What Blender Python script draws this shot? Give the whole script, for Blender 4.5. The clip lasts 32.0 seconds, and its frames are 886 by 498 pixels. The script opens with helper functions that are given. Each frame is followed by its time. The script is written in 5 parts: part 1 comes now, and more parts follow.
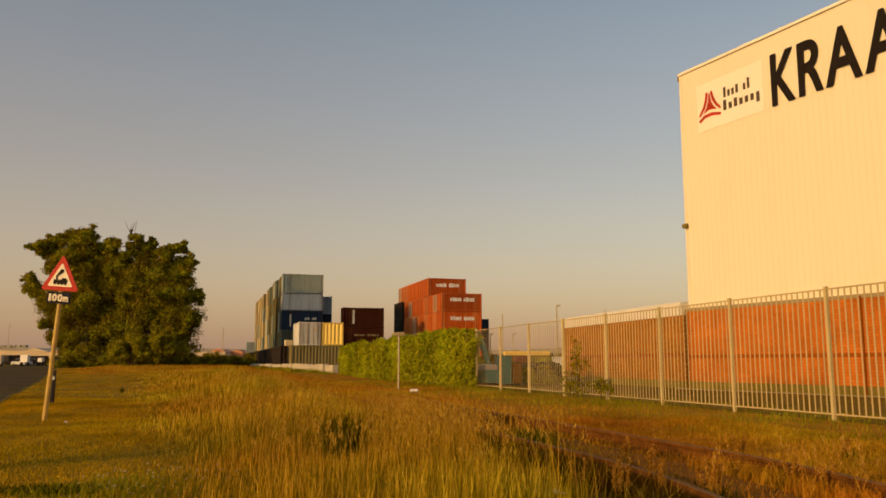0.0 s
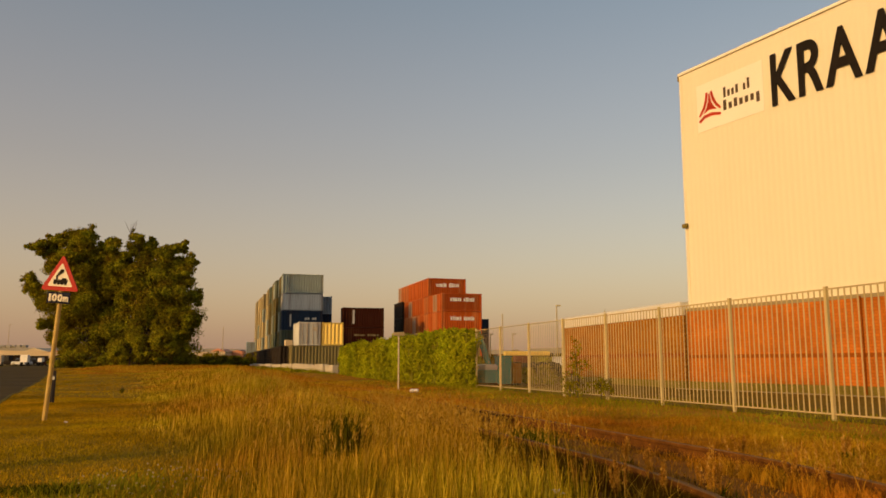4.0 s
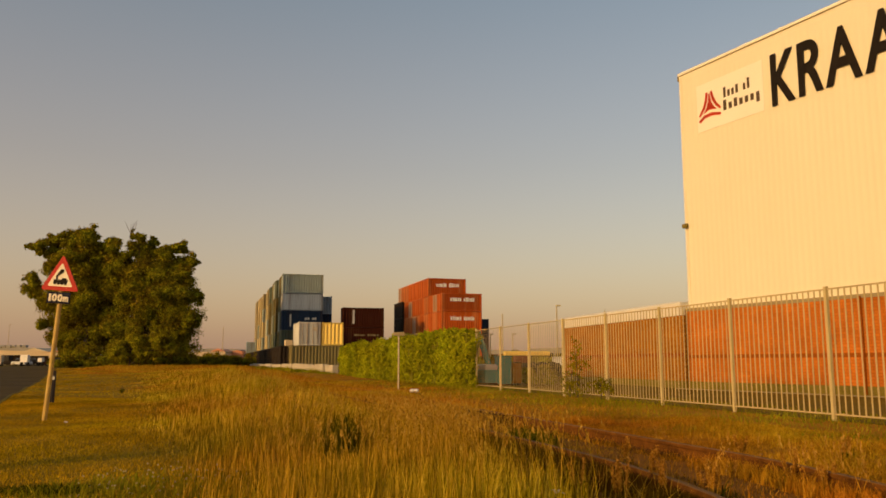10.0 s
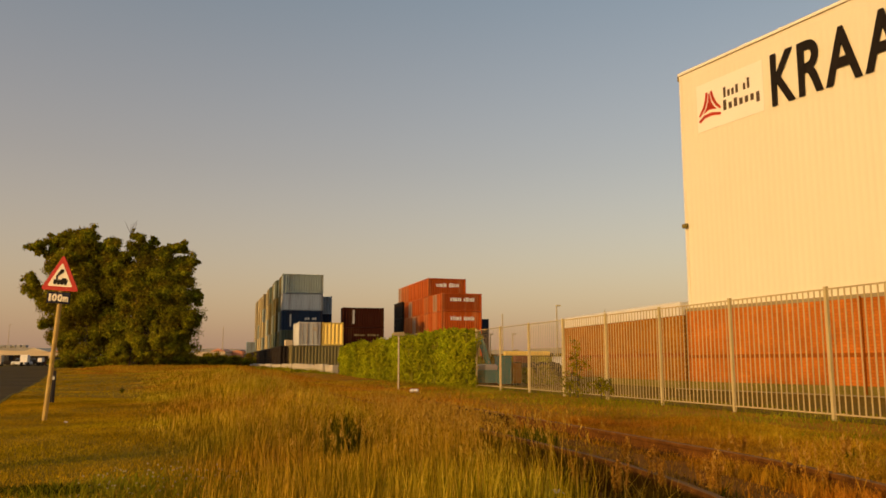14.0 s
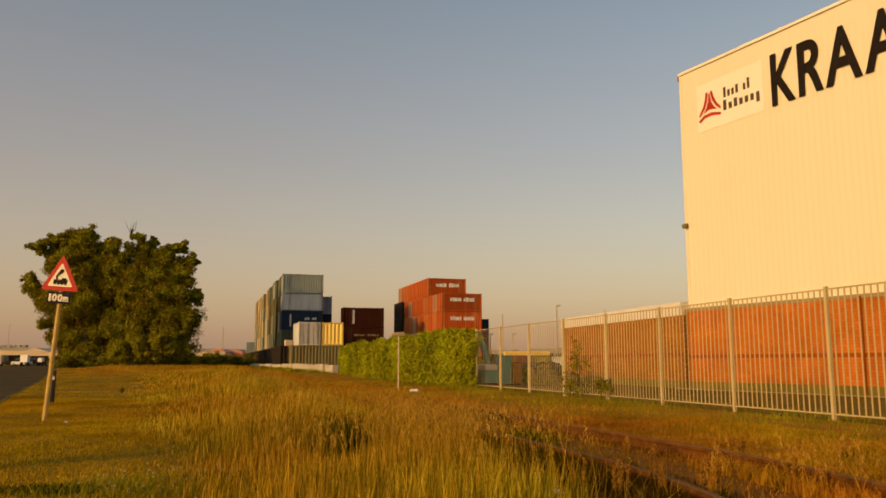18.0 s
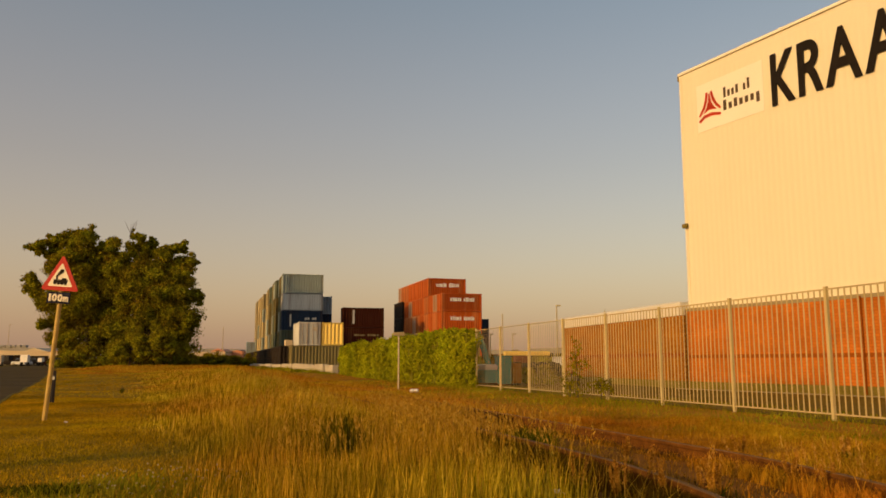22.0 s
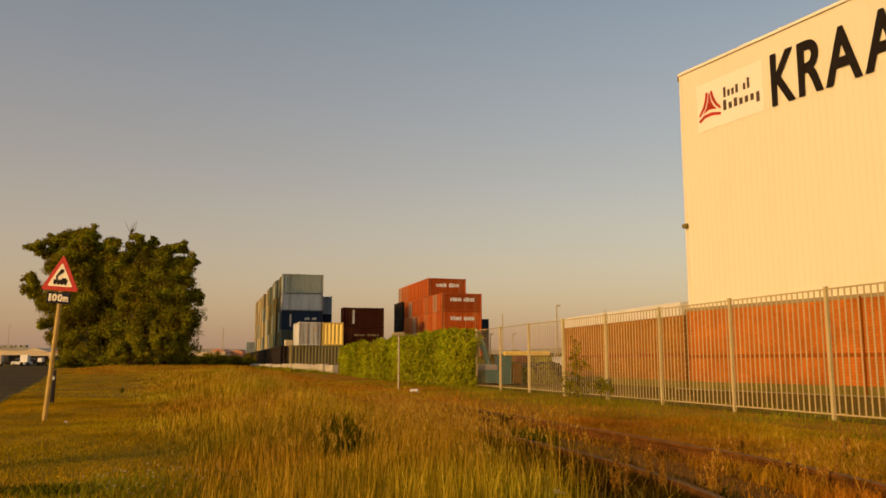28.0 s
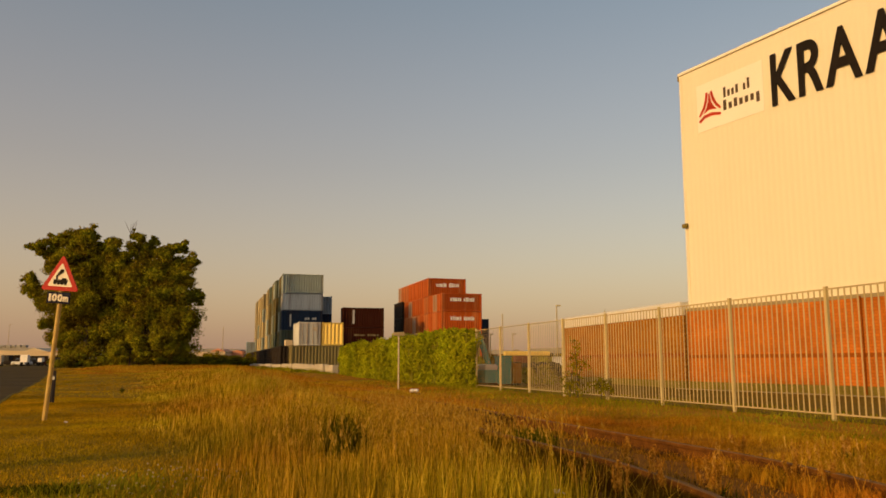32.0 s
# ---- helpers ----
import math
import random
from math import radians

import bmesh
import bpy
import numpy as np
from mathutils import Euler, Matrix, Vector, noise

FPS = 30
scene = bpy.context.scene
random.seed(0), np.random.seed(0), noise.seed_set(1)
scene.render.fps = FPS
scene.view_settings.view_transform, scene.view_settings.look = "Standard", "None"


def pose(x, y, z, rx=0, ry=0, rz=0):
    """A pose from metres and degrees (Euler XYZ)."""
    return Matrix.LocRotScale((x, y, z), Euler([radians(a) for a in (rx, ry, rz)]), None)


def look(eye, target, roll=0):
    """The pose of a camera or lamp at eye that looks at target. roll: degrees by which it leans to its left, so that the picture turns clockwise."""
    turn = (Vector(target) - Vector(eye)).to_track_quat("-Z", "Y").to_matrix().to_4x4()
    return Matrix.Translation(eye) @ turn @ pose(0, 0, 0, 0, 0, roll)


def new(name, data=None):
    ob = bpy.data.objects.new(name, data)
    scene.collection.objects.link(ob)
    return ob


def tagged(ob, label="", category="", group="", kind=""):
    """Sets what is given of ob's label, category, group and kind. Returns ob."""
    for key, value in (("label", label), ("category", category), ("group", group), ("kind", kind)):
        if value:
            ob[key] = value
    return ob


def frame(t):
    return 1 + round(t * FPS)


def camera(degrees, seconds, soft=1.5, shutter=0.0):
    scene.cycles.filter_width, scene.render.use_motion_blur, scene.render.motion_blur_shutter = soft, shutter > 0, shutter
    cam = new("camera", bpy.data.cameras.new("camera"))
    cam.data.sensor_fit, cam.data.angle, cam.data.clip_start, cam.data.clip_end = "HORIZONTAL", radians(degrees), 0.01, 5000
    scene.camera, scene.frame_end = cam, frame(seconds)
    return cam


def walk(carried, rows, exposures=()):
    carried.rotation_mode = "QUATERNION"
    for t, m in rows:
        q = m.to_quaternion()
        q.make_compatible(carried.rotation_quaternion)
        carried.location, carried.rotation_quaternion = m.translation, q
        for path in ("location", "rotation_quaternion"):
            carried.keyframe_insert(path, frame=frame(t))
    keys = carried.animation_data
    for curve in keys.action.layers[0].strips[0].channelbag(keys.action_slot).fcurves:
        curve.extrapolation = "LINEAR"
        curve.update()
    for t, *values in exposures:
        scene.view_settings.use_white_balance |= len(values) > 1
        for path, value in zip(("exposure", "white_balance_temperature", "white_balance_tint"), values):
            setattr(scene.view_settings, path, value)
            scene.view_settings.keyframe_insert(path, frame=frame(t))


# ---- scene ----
cam = camera(58.15, 32.0, soft=1.65)
EYE = pose(0, 0, 1.02, 98.11, 0, 0)
walk(cam, [(0.0, EYE), (32.0, EYE)], exposures=[(0.0, 0.0), (32.0, 0.0)])

# ---- world and sun ----
SUN_EL = radians(12)
SUN_AZ = radians(229)
world = bpy.data.worlds.new("evening_sky")
scene.world = world
world.use_nodes = True
wn, wl = world.node_tree.nodes, world.node_tree.links
sky = wn.new("ShaderNodeTexSky")
sky.sky_type = 'NISHITA'
sky.sun_disc = False
sky.sun_elevation, sky.sun_rotation = SUN_EL, SUN_AZ
sky.air_density, sky.dust_density, sky.ozone_density = 1.4, 3.0, 1.5
wn["Background"].inputs[1].default_value = 0.11
# warm evening haze, thickest at the horizon, the same all around
coord, split, haze, both = wn.new("ShaderNodeTexCoord"), wn.new("ShaderNodeSeparateXYZ"), wn.new("ShaderNodeValToRGB"), wn.new("ShaderNodeVectorMath")
wl.new(coord.outputs["Generated"], split.inputs[0])
wl.new(split.outputs["Z"], haze.inputs[0])
stops = haze.color_ramp.elements
stops[0].position, stops[0].color = 0.0, (0.375, 0.218, 0.148, 1)
stops[1].position, stops[1].color = 1.0, (0.04, 0.028, 0.028, 1)
for at, c in ((0.09, (0.322, 0.170, 0.110, 1)), (0.24, (0.206, 0.110, 0.074, 1)), (0.43, (0.108, 0.083, 0.073, 1))):
    stops.new(at).color = c
both.operation = 'MULTIPLY_ADD'
both.inputs[1].default_value = (8.3, 8.3, 8.3)
wl.new(haze.outputs[0], both.inputs[0])
wl.new(sky.outputs[0], both.inputs[2])
wl.new(both.outputs[0], wn["Background"].inputs[0])
sun = new("sun", bpy.data.lights.new("sun", 'SUN'))
sun.data.energy, sun.data.angle, sun.data.color = 2.8, radians(0.53), (1.0, 0.55, 0.17)
SUN_FROM = Vector((math.sin(SUN_AZ) * math.cos(SUN_EL), math.cos(SUN_AZ) * math.cos(SUN_EL), math.sin(SUN_EL)))
sun.matrix_world = look(SUN_FROM * 200, (0, 0, 0))


# ---- materials ----
def mat(name, c1, c2, scale=4.0, rough=0.7, bump=0.0, metal=0.0, fine=40.0, island=0.0, rand=0.0, stretch=(1, 1, 1), bump_scale=None, spec=0.5, dirt=None, dirt_amount=0.0):
    """Two colours mixed by noise at two scales, with relief; island and rand vary the value piece by piece."""
    m = bpy.data.materials.new(name)
    m.use_nodes = True
    n, k = m.node_tree.nodes, m.node_tree.links
    b = n["Principled BSDF"]
    b.inputs["Roughness"].default_value, b.inputs["Metallic"].default_value = rough, metal
    b.inputs["Specular IOR Level"].default_value = spec if rough < 0.8 else spec * 0.12
    tc, mp = n.new("ShaderNodeTexCoord"), n.new("ShaderNodeMapping")
    mp.inputs["Scale"].default_value = stretch
    k.new(tc.outputs["Object"], mp.inputs[0])
    big, small = n.new("ShaderNodeTexNoise"), n.new("ShaderNodeTexNoise")
    big.inputs["Scale"].default_value, small.inputs["Scale"].default_value = scale, fine
    big.inputs["Detail"].default_value, small.inputs["Detail"].default_value = 5, 3
    k.new(mp.outputs[0], big.inputs["Vector"])
    k.new(mp.outputs[0], small.inputs["Vector"])
    add = n.new("ShaderNodeMath")
    add.operation = 'MULTIPLY_ADD'
    k.new(small.outputs[0], add.inputs[0])
    add.inputs[1].default_value = 0.5
    k.new(big.outputs[0], add.inputs[2])
    ramp = n.new("ShaderNodeMapRange")
    ramp.inputs[1].default_value, ramp.inputs[2].default_value = 0.45, 1.05
    k.new(add.outputs[0], ramp.inputs[0])
    mix = n.new("ShaderNodeMix")
    mix.data_type = 'RGBA'
    mix.inputs[6].default_value, mix.inputs[7].default_value = (*c1, 1), (*c2, 1)
    k.new(ramp.outputs[0], mix.inputs[0])
    out = mix.outputs[2]
    if dirt:
        dn, dr, dm = n.new("ShaderNodeTexNoise"), n.new("ShaderNodeMapRange"), n.new("ShaderNodeMix")
        dn.inputs["Scale"].default_value, dn.inputs["Detail"].default_value = scale * 0.6, 8
        k.new(mp.outputs[0], dn.inputs["Vector"])
        dr.inputs[1].default_value, dr.inputs[2].default_value, dr.inputs[4].default_value = 0.5, 0.72, dirt_amount
        k.new(dn.outputs[0], dr.inputs[0])
        dm.data_type = 'RGBA'
        k.new(dr.outputs[0], dm.inputs[0])
        k.new(out, dm.inputs[6])
        dm.inputs[7].default_value = (*dirt, 1)
        out = dm.outputs[2]
    for amount, node, socket in ((island, "ShaderNodeNewGeometry", "Random Per Island"), (rand, "ShaderNodeObjectInfo", "Random")):
        if amount:
            src, hsv, mr = n.new(node), n.new("ShaderNodeHueSaturation"), n.new("ShaderNodeMapRange")
            mr.inputs[3].default_value, mr.inputs[4].default_value = 1 - amount, 1 + amount
            k.new(src.outputs[socket], mr.inputs[0])
            k.new(mr.outputs[0], hsv.inputs["Value"])
            k.new(out, hsv.inputs["Color"])
            out = hsv.outputs[0]
    k.new(out, b.inputs["Base Color"])
    if bump:
        bp, bn = n.new("ShaderNodeBump"), n.new("ShaderNodeTexNoise")
        bn.inputs["Scale"].default_value, bn.inputs["Detail"].default_value = bump_scale or fine, 4
        k.new(mp.outputs[0], bn.inputs["Vector"])
        bp.inputs["Strength"].default_value, bp.inputs["Distance"].default_value = bump, 0.03
        k.new(bn.outputs[0], bp.inputs["Height"])
        k.new(bp.outputs[0], b.inputs["Normal"])
    return m


def leafy(name, c1, c2, c3, rough=0.6, trans=0.25, hue=0.035):
    """Foliage: three colours picked leaf by leaf, some light let through."""
    m = bpy.data.materials.new(name)
    m.use_nodes = True
    n, k = m.node_tree.nodes, m.node_tree.links
    b = n["Principled BSDF"]
    b.inputs["Roughness"].default_value, b.inputs["Specular IOR Level"].default_value = rough, 0.01
    geo, ramp = n.new("ShaderNodeNewGeometry"), n.new("ShaderNodeValToRGB")
    ramp.color_ramp.elements[0].color, ramp.color_ramp.elements[1].color = (*c1, 1), (*c3, 1)
    ramp.color_ramp.elements.new(0.5).color = (*c2, 1)
    k.new(geo.outputs["Random Per Island"], ramp.inputs[0])
    tc, no, hs, mr = n.new("ShaderNodeTexCoord"), n.new("ShaderNodeTexNoise"), n.new("ShaderNodeHueSaturation"), n.new("ShaderNodeMapRange")
    no.inputs["Scale"].default_value = 0.5
    k.new(tc.outputs["Object"], no.inputs["Vector"])
    mr.inputs[1].default_value, mr.inputs[2].default_value, mr.inputs[3].default_value, mr.inputs[4].default_value = 0.3, 0.7, 0.6, 1.35
    k.new(no.outputs[0], mr.inputs[0])
    k.new(mr.outputs[0], hs.inputs["Value"])
    tone, hr = n.new("ShaderNodeTexNoise"), n.new("ShaderNodeMapRange")
    tone.inputs["Scale"].default_value, tone.inputs["Detail"].default_value = 0.28, 4
    hr.inputs[1].default_value, hr.inputs[2].default_value, hr.inputs[3].default_value, hr.inputs[4].default_value = 0.3, 0.7, 0.5 - hue, 0.5 + hue
    k.new(tc.outputs["Object"], tone.inputs["Vector"])
    k.new(tone.outputs[0], hr.inputs[0])
    k.new(hr.outputs[0], hs.inputs["Hue"])
    k.new(ramp.outputs[0], hs.inputs["Color"])
    k.new(hs.outputs[0], b.inputs["Base Color"])
    tl, ms = n.new("ShaderNodeBsdfTranslucent"), n.new("ShaderNodeMixShader")
    k.new(hs.outputs[0], tl.inputs[0])
    ms.inputs[0].default_value = trans
    k.new(b.outputs[0], ms.inputs[1])
    k.new(tl.outputs[0], ms.inputs[2])
    k.new(ms.outputs[0], n["Material Output"].inputs[0])
    return m


def brickwork(name, c1, c2, mortar):
    m = bpy.data.materials.new(name)
    m.use_nodes = True
    n, k = m.node_tree.nodes, m.node_tree.links
    b = n["Principled BSDF"]
    b.inputs["Roughness"].default_value = 0.85
    b.inputs["Specular IOR Level"].default_value = 0.08
    tc, mp, br = n.new("ShaderNodeTexCoord"), n.new("ShaderNodeMapping"), n.new("ShaderNodeTexBrick")
    mp.inputs["Rotation"].default_value = (radians(90), 0, 0)
    k.new(tc.outputs["Object"], mp.inputs[0])
    k.new(mp.outputs[0], br.inputs["Vector"])
    br.inputs["Color1"].default_value, br.inputs["Color2"].default_value, br.inputs["Mortar"].default_value = (*c1, 1), (*c2, 1), (*mortar, 1)
    br.inputs["Scale"].default_value = 1.0
    br.inputs["Brick Width"].default_value, br.inputs["Row Height"].default_value, br.inputs["Mortar Size"].default_value = 0.30, 0.10, 0.014
    no, hs, mr = n.new("ShaderNodeTexNoise"), n.new("ShaderNodeHueSaturation"), n.new("ShaderNodeMapRange")
    no.inputs["Scale"].default_value, no.inputs["Detail"].default_value = 1.2, 6
    k.new(tc.outputs["Object"], no.inputs["Vector"])
    mr.inputs[1].default_value, mr.inputs[2].default_value, mr.inputs[3].default_value, mr.inputs[4].default_value = 0.3, 0.7, 0.78, 1.2
    k.new(no.outputs[0], mr.inputs[0])
    k.new(mr.outputs[0], hs.inputs["Value"])
    k.new(br.outputs[0], hs.inputs["Color"])
    k.new(hs.outputs[0], b.inputs["Base Color"])
    bp = n.new("ShaderNodeBump")
    bp.invert = True
    bp.inputs["Strength"].default_value, bp.inputs["Distance"].default_value = 0.6, 0.01
    k.new(br.outputs["Fac"], bp.inputs["Height"])
    k.new(bp.outputs[0], b.inputs["Normal"])
    return m


M_GROUND = mat("meadow_soil", (0.065, 0.05, 0.005), (0.15, 0.095, 0.010), 0.35, 0.95, 0.6, fine=9, bump_scale=25)
M_TURF = mat("mown_turf", (0.17, 0.115, 0.005), (0.36, 0.222, 0.010), 0.8, 0.95, 0.7, fine=14, bump_scale=40)
M_DRY = mat("dry_turf", (0.27, 0.125, 0.006), (0.48, 0.22, 0.012), 0.9, 0.95, 0.7, fine=14, bump_scale=40)
M_ASPHALT = mat("asphalt", (0.065, 0.042, 0.012), (0.12, 0.078, 0.024), 0.5, 0.85, 0.3, fine=60)
M_YARD = mat("yard_asphalt", (0.15, 0.098, 0.012), (0.21, 0.138, 0.020), 0.6, 0.9, 0.3, fine=60)
M_CLAD = mat("cream_sheet_metal", (0.72, 0.66, 0.475), (0.76, 0.695, 0.51), 0.6, 0.45, 0.04, fine=6, stretch=(1, 1, 0.25))
M_BOARD = mat("white_board", (0.77, 0.73, 0.60), (0.81, 0.77, 0.64), 1.0, 0.5)
M_BLACK = mat("black_paint", (0.010, 0.007, 0.005), (0.018, 0.013, 0.009), 3.0, 0.7, spec=0.1)
M_PRINT = mat("brown_print", (0.075, 0.05, 0.03), (0.10, 0.07, 0.045), 3.0, 0.7, spec=0.1)
M_LOGO = mat("red_print", (0.62, 0.05, 0.02), (0.68, 0.065, 0.03), 3.0, 0.6, spec=0.2)
M_BRICK = brickwork("orange_brick", (0.50, 0.145, 0.018), (0.43, 0.122, 0.015), (0.345, 0.10, 0.012))
M_BRICK2 = brickwork("tan_brick", (0.39, 0.152, 0.015), (0.32, 0.118, 0.012), (0.23, 0.084, 0.009))
M_BAND = mat("dark_brick_band", (0.22, 0.055, 0.006), (0.28, 0.075, 0.009), 4, 0.85)
M_PLINTH = mat("weathered_concrete", (0.13, 0.10, 0.017), (0.23, 0.175, 0.035), 1.5, 0.9, 0.3, fine=20)
M_CAP = mat("pale_roof_edge", (0.62, 0.58, 0.50), (0.72, 0.68, 0.58), 1.0, 0.5)
M_FENCE = mat("galvanised_steel", (0.36, 0.28, 0.115), (0.46, 0.36, 0.16), 3.0, 0.6, 0.1, 0.0, fine=30, rand=0.12)
M_POST = mat("galvanised_post", (0.46, 0.37, 0.165), (0.56, 0.46, 0.22), 3.0, 0.6, 0.1, 0.0, fine=30, rand=0.08)
M_PIPE = mat("dark_pipe", (0.085, 0.028, 0.006), (0.12, 0.042, 0.009), 3.0, 0.85)
M_KERB = mat("worn_kerb", (0.24, 0.19, 0.10), (0.33, 0.27, 0.15), 2.0, 0.9)
M_RAILSIDE = mat("rusty_rail_steel", (0.06, 0.024, 0.004), (0.20, 0.078, 0.013), 6.0, 0.9, 0.4, fine=40)
M_RAILTOP = mat("worn_rail_head", (0.16, 0.088, 0.03), (0.24, 0.135, 0.05), 3.0, 0.85, 0.1, 0.0)
M_TIE = mat("old_sleeper_wood", (0.05, 0.026, 0.005), (0.12, 0.058, 0.012), 4.0, 0.95, 0.5, stretch=(1, 6, 1), rand=0.2)
M_BALLAST = mat("earthy_ballast", (0.17, 0.07, 0.007), (0.33, 0.135, 0.015), 3.0, 0.95, 0.9, fine=30, bump_scale=22)
M_GRAVEL = mat("tan_gravel", (0.20, 0.11, 0.035), (0.42, 0.26, 0.10), 8.0, 0.9, 0.2, island=0.4)
M_POLE = mat("weathered_yellow_pole", (0.43, 0.28, 0.055), (0.56, 0.38, 0.09), 6.0, 0.7, 0.2)
M_SIGNRED = mat("sign_red", (0.37, 0.014, 0.007), (0.43, 0.02, 0.010), 3.0, 0.6, spec=0.2)
M_SIGNWHITE = mat("sign_white", (0.62, 0.56, 0.44), (0.70, 0.64, 0.52), 5.0, 0.5)
M_SIGNBLUE = mat("sign_navy", (0.012, 0.013, 0.025), (0.02, 0.02, 0.035), 3.0, 0.75, spec=0.1)
M_WOODDARK = mat("tarred_post", (0.035, 0.03, 0.028), (0.06, 0.05, 0.045), 6.0, 0.8, 0.3)
M_CONCRETE = mat("pale_concrete", (0.40, 0.35, 0.26), (0.54, 0.48, 0.37), 1.0, 0.85, 0.3, fine=18, dirt=(0.2, 0.17, 0.12), dirt_amount=0.6)
M_WHITE = mat("white_enamel", (0.74, 0.72, 0.68), (0.82, 0.8, 0.76), 6.0, 0.4)
M_BARK = mat("tree_bark", (0.06, 0.045, 0.03), (0.12, 0.09, 0.06), 2.0, 0.95, 0.6, stretch=(2, 2, 0.4))
M_LEAF = leafy("tree_leaves", (0.10, 0.102, 0.005), (0.20, 0.175, 0.008), (0.33, 0.25, 0.014))
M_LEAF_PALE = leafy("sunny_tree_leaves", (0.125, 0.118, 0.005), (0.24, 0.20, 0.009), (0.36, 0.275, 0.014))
M_BUSH = leafy("bush_leaves", (0.14, 0.135, 0.005), (0.24, 0.21, 0.008), (0.35, 0.28, 0.014), hue=0.015)
M_IVY = leafy("ivy_leaves", (0.235, 0.255, 0.005), (0.295, 0.31, 0.007), (0.37, 0.36, 0.012), hue=0.012)
M_BLADE = leafy("tall_grass_blades", (0.055, 0.05, 0.001), (0.36, 0.24, 0.005), (0.80, 0.51, 0.045), 0.6, 0.3)
M_SHORT = leafy("short_grass_blades", (0.13, 0.09, 0.002), (0.36, 0.218, 0.004), (0.58, 0.335, 0.010), 0.6, 0.3, 0.018)
M_DOCK = leafy("dock_seed_clusters", (0.22, 0.10, 0.008), (0.43, 0.22, 0.02), (0.66, 0.39, 0.055), 0.8, 0.25)
M_DRYBLADE = leafy("dry_grass_blades", (0.19, 0.09, 0.003), (0.40, 0.195, 0.007), (0.62, 0.34, 0.025), 0.6, 0.3)
M_RUSSET = leafy("russet_grass_blades", (0.22, 0.11, 0.005), (0.40, 0.205, 0.010), (0.56, 0.32, 0.025), 0.6, 0.3)
M_LITTER = leafy("withered_weed_leaves", (0.035, 0.026, 0.002), (0.075, 0.05, 0.003), (0.15, 0.09, 0.005))
M_WEED = leafy("dark_weed_leaves", (0.03, 0.035, 0.001), (0.06, 0.062, 0.002), (0.13, 0.12, 0.004))
M_IVYSHADE = mat("ivy_shade", (0.10, 0.10, 0.005), (0.16, 0.15, 0.009), 3, 0.9)
M_GREENBLADE = leafy("green_grass_blades", (0.11, 0.125, 0.004), (0.23, 0.22, 0.006), (0.38, 0.30, 0.016), 0.6, 0.3)
M_CLOVER = leafy("clover_heads", (0.34, 0.27, 0.10), (0.44, 0.36, 0.16), (0.54, 0.46, 0.24), 0.8, 0.2)
M_STRAW = leafy("straw_plumes", (0.40, 0.22, 0.02), (0.56, 0.33, 0.04), (0.72, 0.47, 0.08), 0.8, 0.3)
M_SEED = leafy("seed_heads", (0.36, 0.22, 0.015), (0.47, 0.30, 0.03), (0.60, 0.42, 0.06), 0.8, 0.3)
SHED_W = mat("shed_cream", (0.50, 0.40, 0.25), (0.62, 0.50, 0.33), 0.3, 0.7)
SHED_R = mat("shed_roof_red", (0.52, 0.20, 0.10), (0.62, 0.27, 0.14), 0.3, 0.7)
SHED_G = mat("shed_grey", (0.25, 0.24, 0.22), (0.34, 0.32, 0.3), 0.3, 0.7)
M_GLOOM = mat("unlit_opening", (0.012, 0.008, 0.004), (0.022, 0.015, 0.008), 1.0, 0.95)
M_GLASS = mat("dark_window", (0.02, 0.022, 0.025), (0.03, 0.032, 0.035), 1.0, 0.12)
M_TYRE = mat("tyre_rubber", (0.015, 0.015, 0.015), (0.03, 0.03, 0.03), 5.0, 0.85)


def paint(name, c, rust=0.65, dirt=None):
    lo = tuple(v * 0.86 for v in c)
    return mat(name, lo, c, 1.6, 0.65, 0.05, fine=12, rand=0.26, spec=0.1, stretch=(1.5, 1.5, 0.16), dirt=dirt or (c[0] * 0.42 + 0.04, c[1] * 0.38 + 0.02, c[2] * 0.38 + 0.008), dirt_amount=rust)


PAINTS = {
    "orange_red": paint("orange_red_paint", (0.40, 0.074, 0.008), 0.6, (0.52, 0.20, 0.06)),
    "maroon": paint("maroon_paint", (0.038, 0.007, 0.0015)),
    "pale_teal": paint("pale_teal_paint", (0.29, 0.34, 0.31)),
    "grey_blue": paint("grey_blue_paint", (0.30, 0.36, 0.40)),
    "navy": paint("navy_paint", (0.022, 0.038, 0.07)),
    "sand": paint("sand_paint", (0.36, 0.30, 0.16)),
    "green_grey": paint("green_grey_paint", (0.13, 0.15, 0.10)),
    "white": paint("white_paint", (0.50, 0.51, 0.49), 0.75),
    "yellow": paint("yellow_paint", (0.92, 0.66, 0.16), 0.1),
    "olive": paint("olive_paint", (0.17, 0.14, 0.055)),
    "black": paint("black_container_paint", (0.02, 0.015, 0.011), 0.5, (0.035, 0.02, 0.01)),
    "rust": paint("rust_brown_paint", (0.14, 0.05, 0.03)),
    "cream": paint("cream_paint", (0.50, 0.41, 0.22)),
    "faded_red": paint("faded_red_paint", (0.46, 0.17, 0.055), 0.6, (0.36, 0.07, 0.012)),
    "worn_red": paint("worn_red_paint", (0.50, 0.25, 0.11), 0.7, (0.34, 0.07, 0.015)),
    "tan": paint("tan_paint", (0.22, 0.17, 0.085)),
    "teal": paint("teal_paint", (0.06, 0.34, 0.30), 0.3),
}


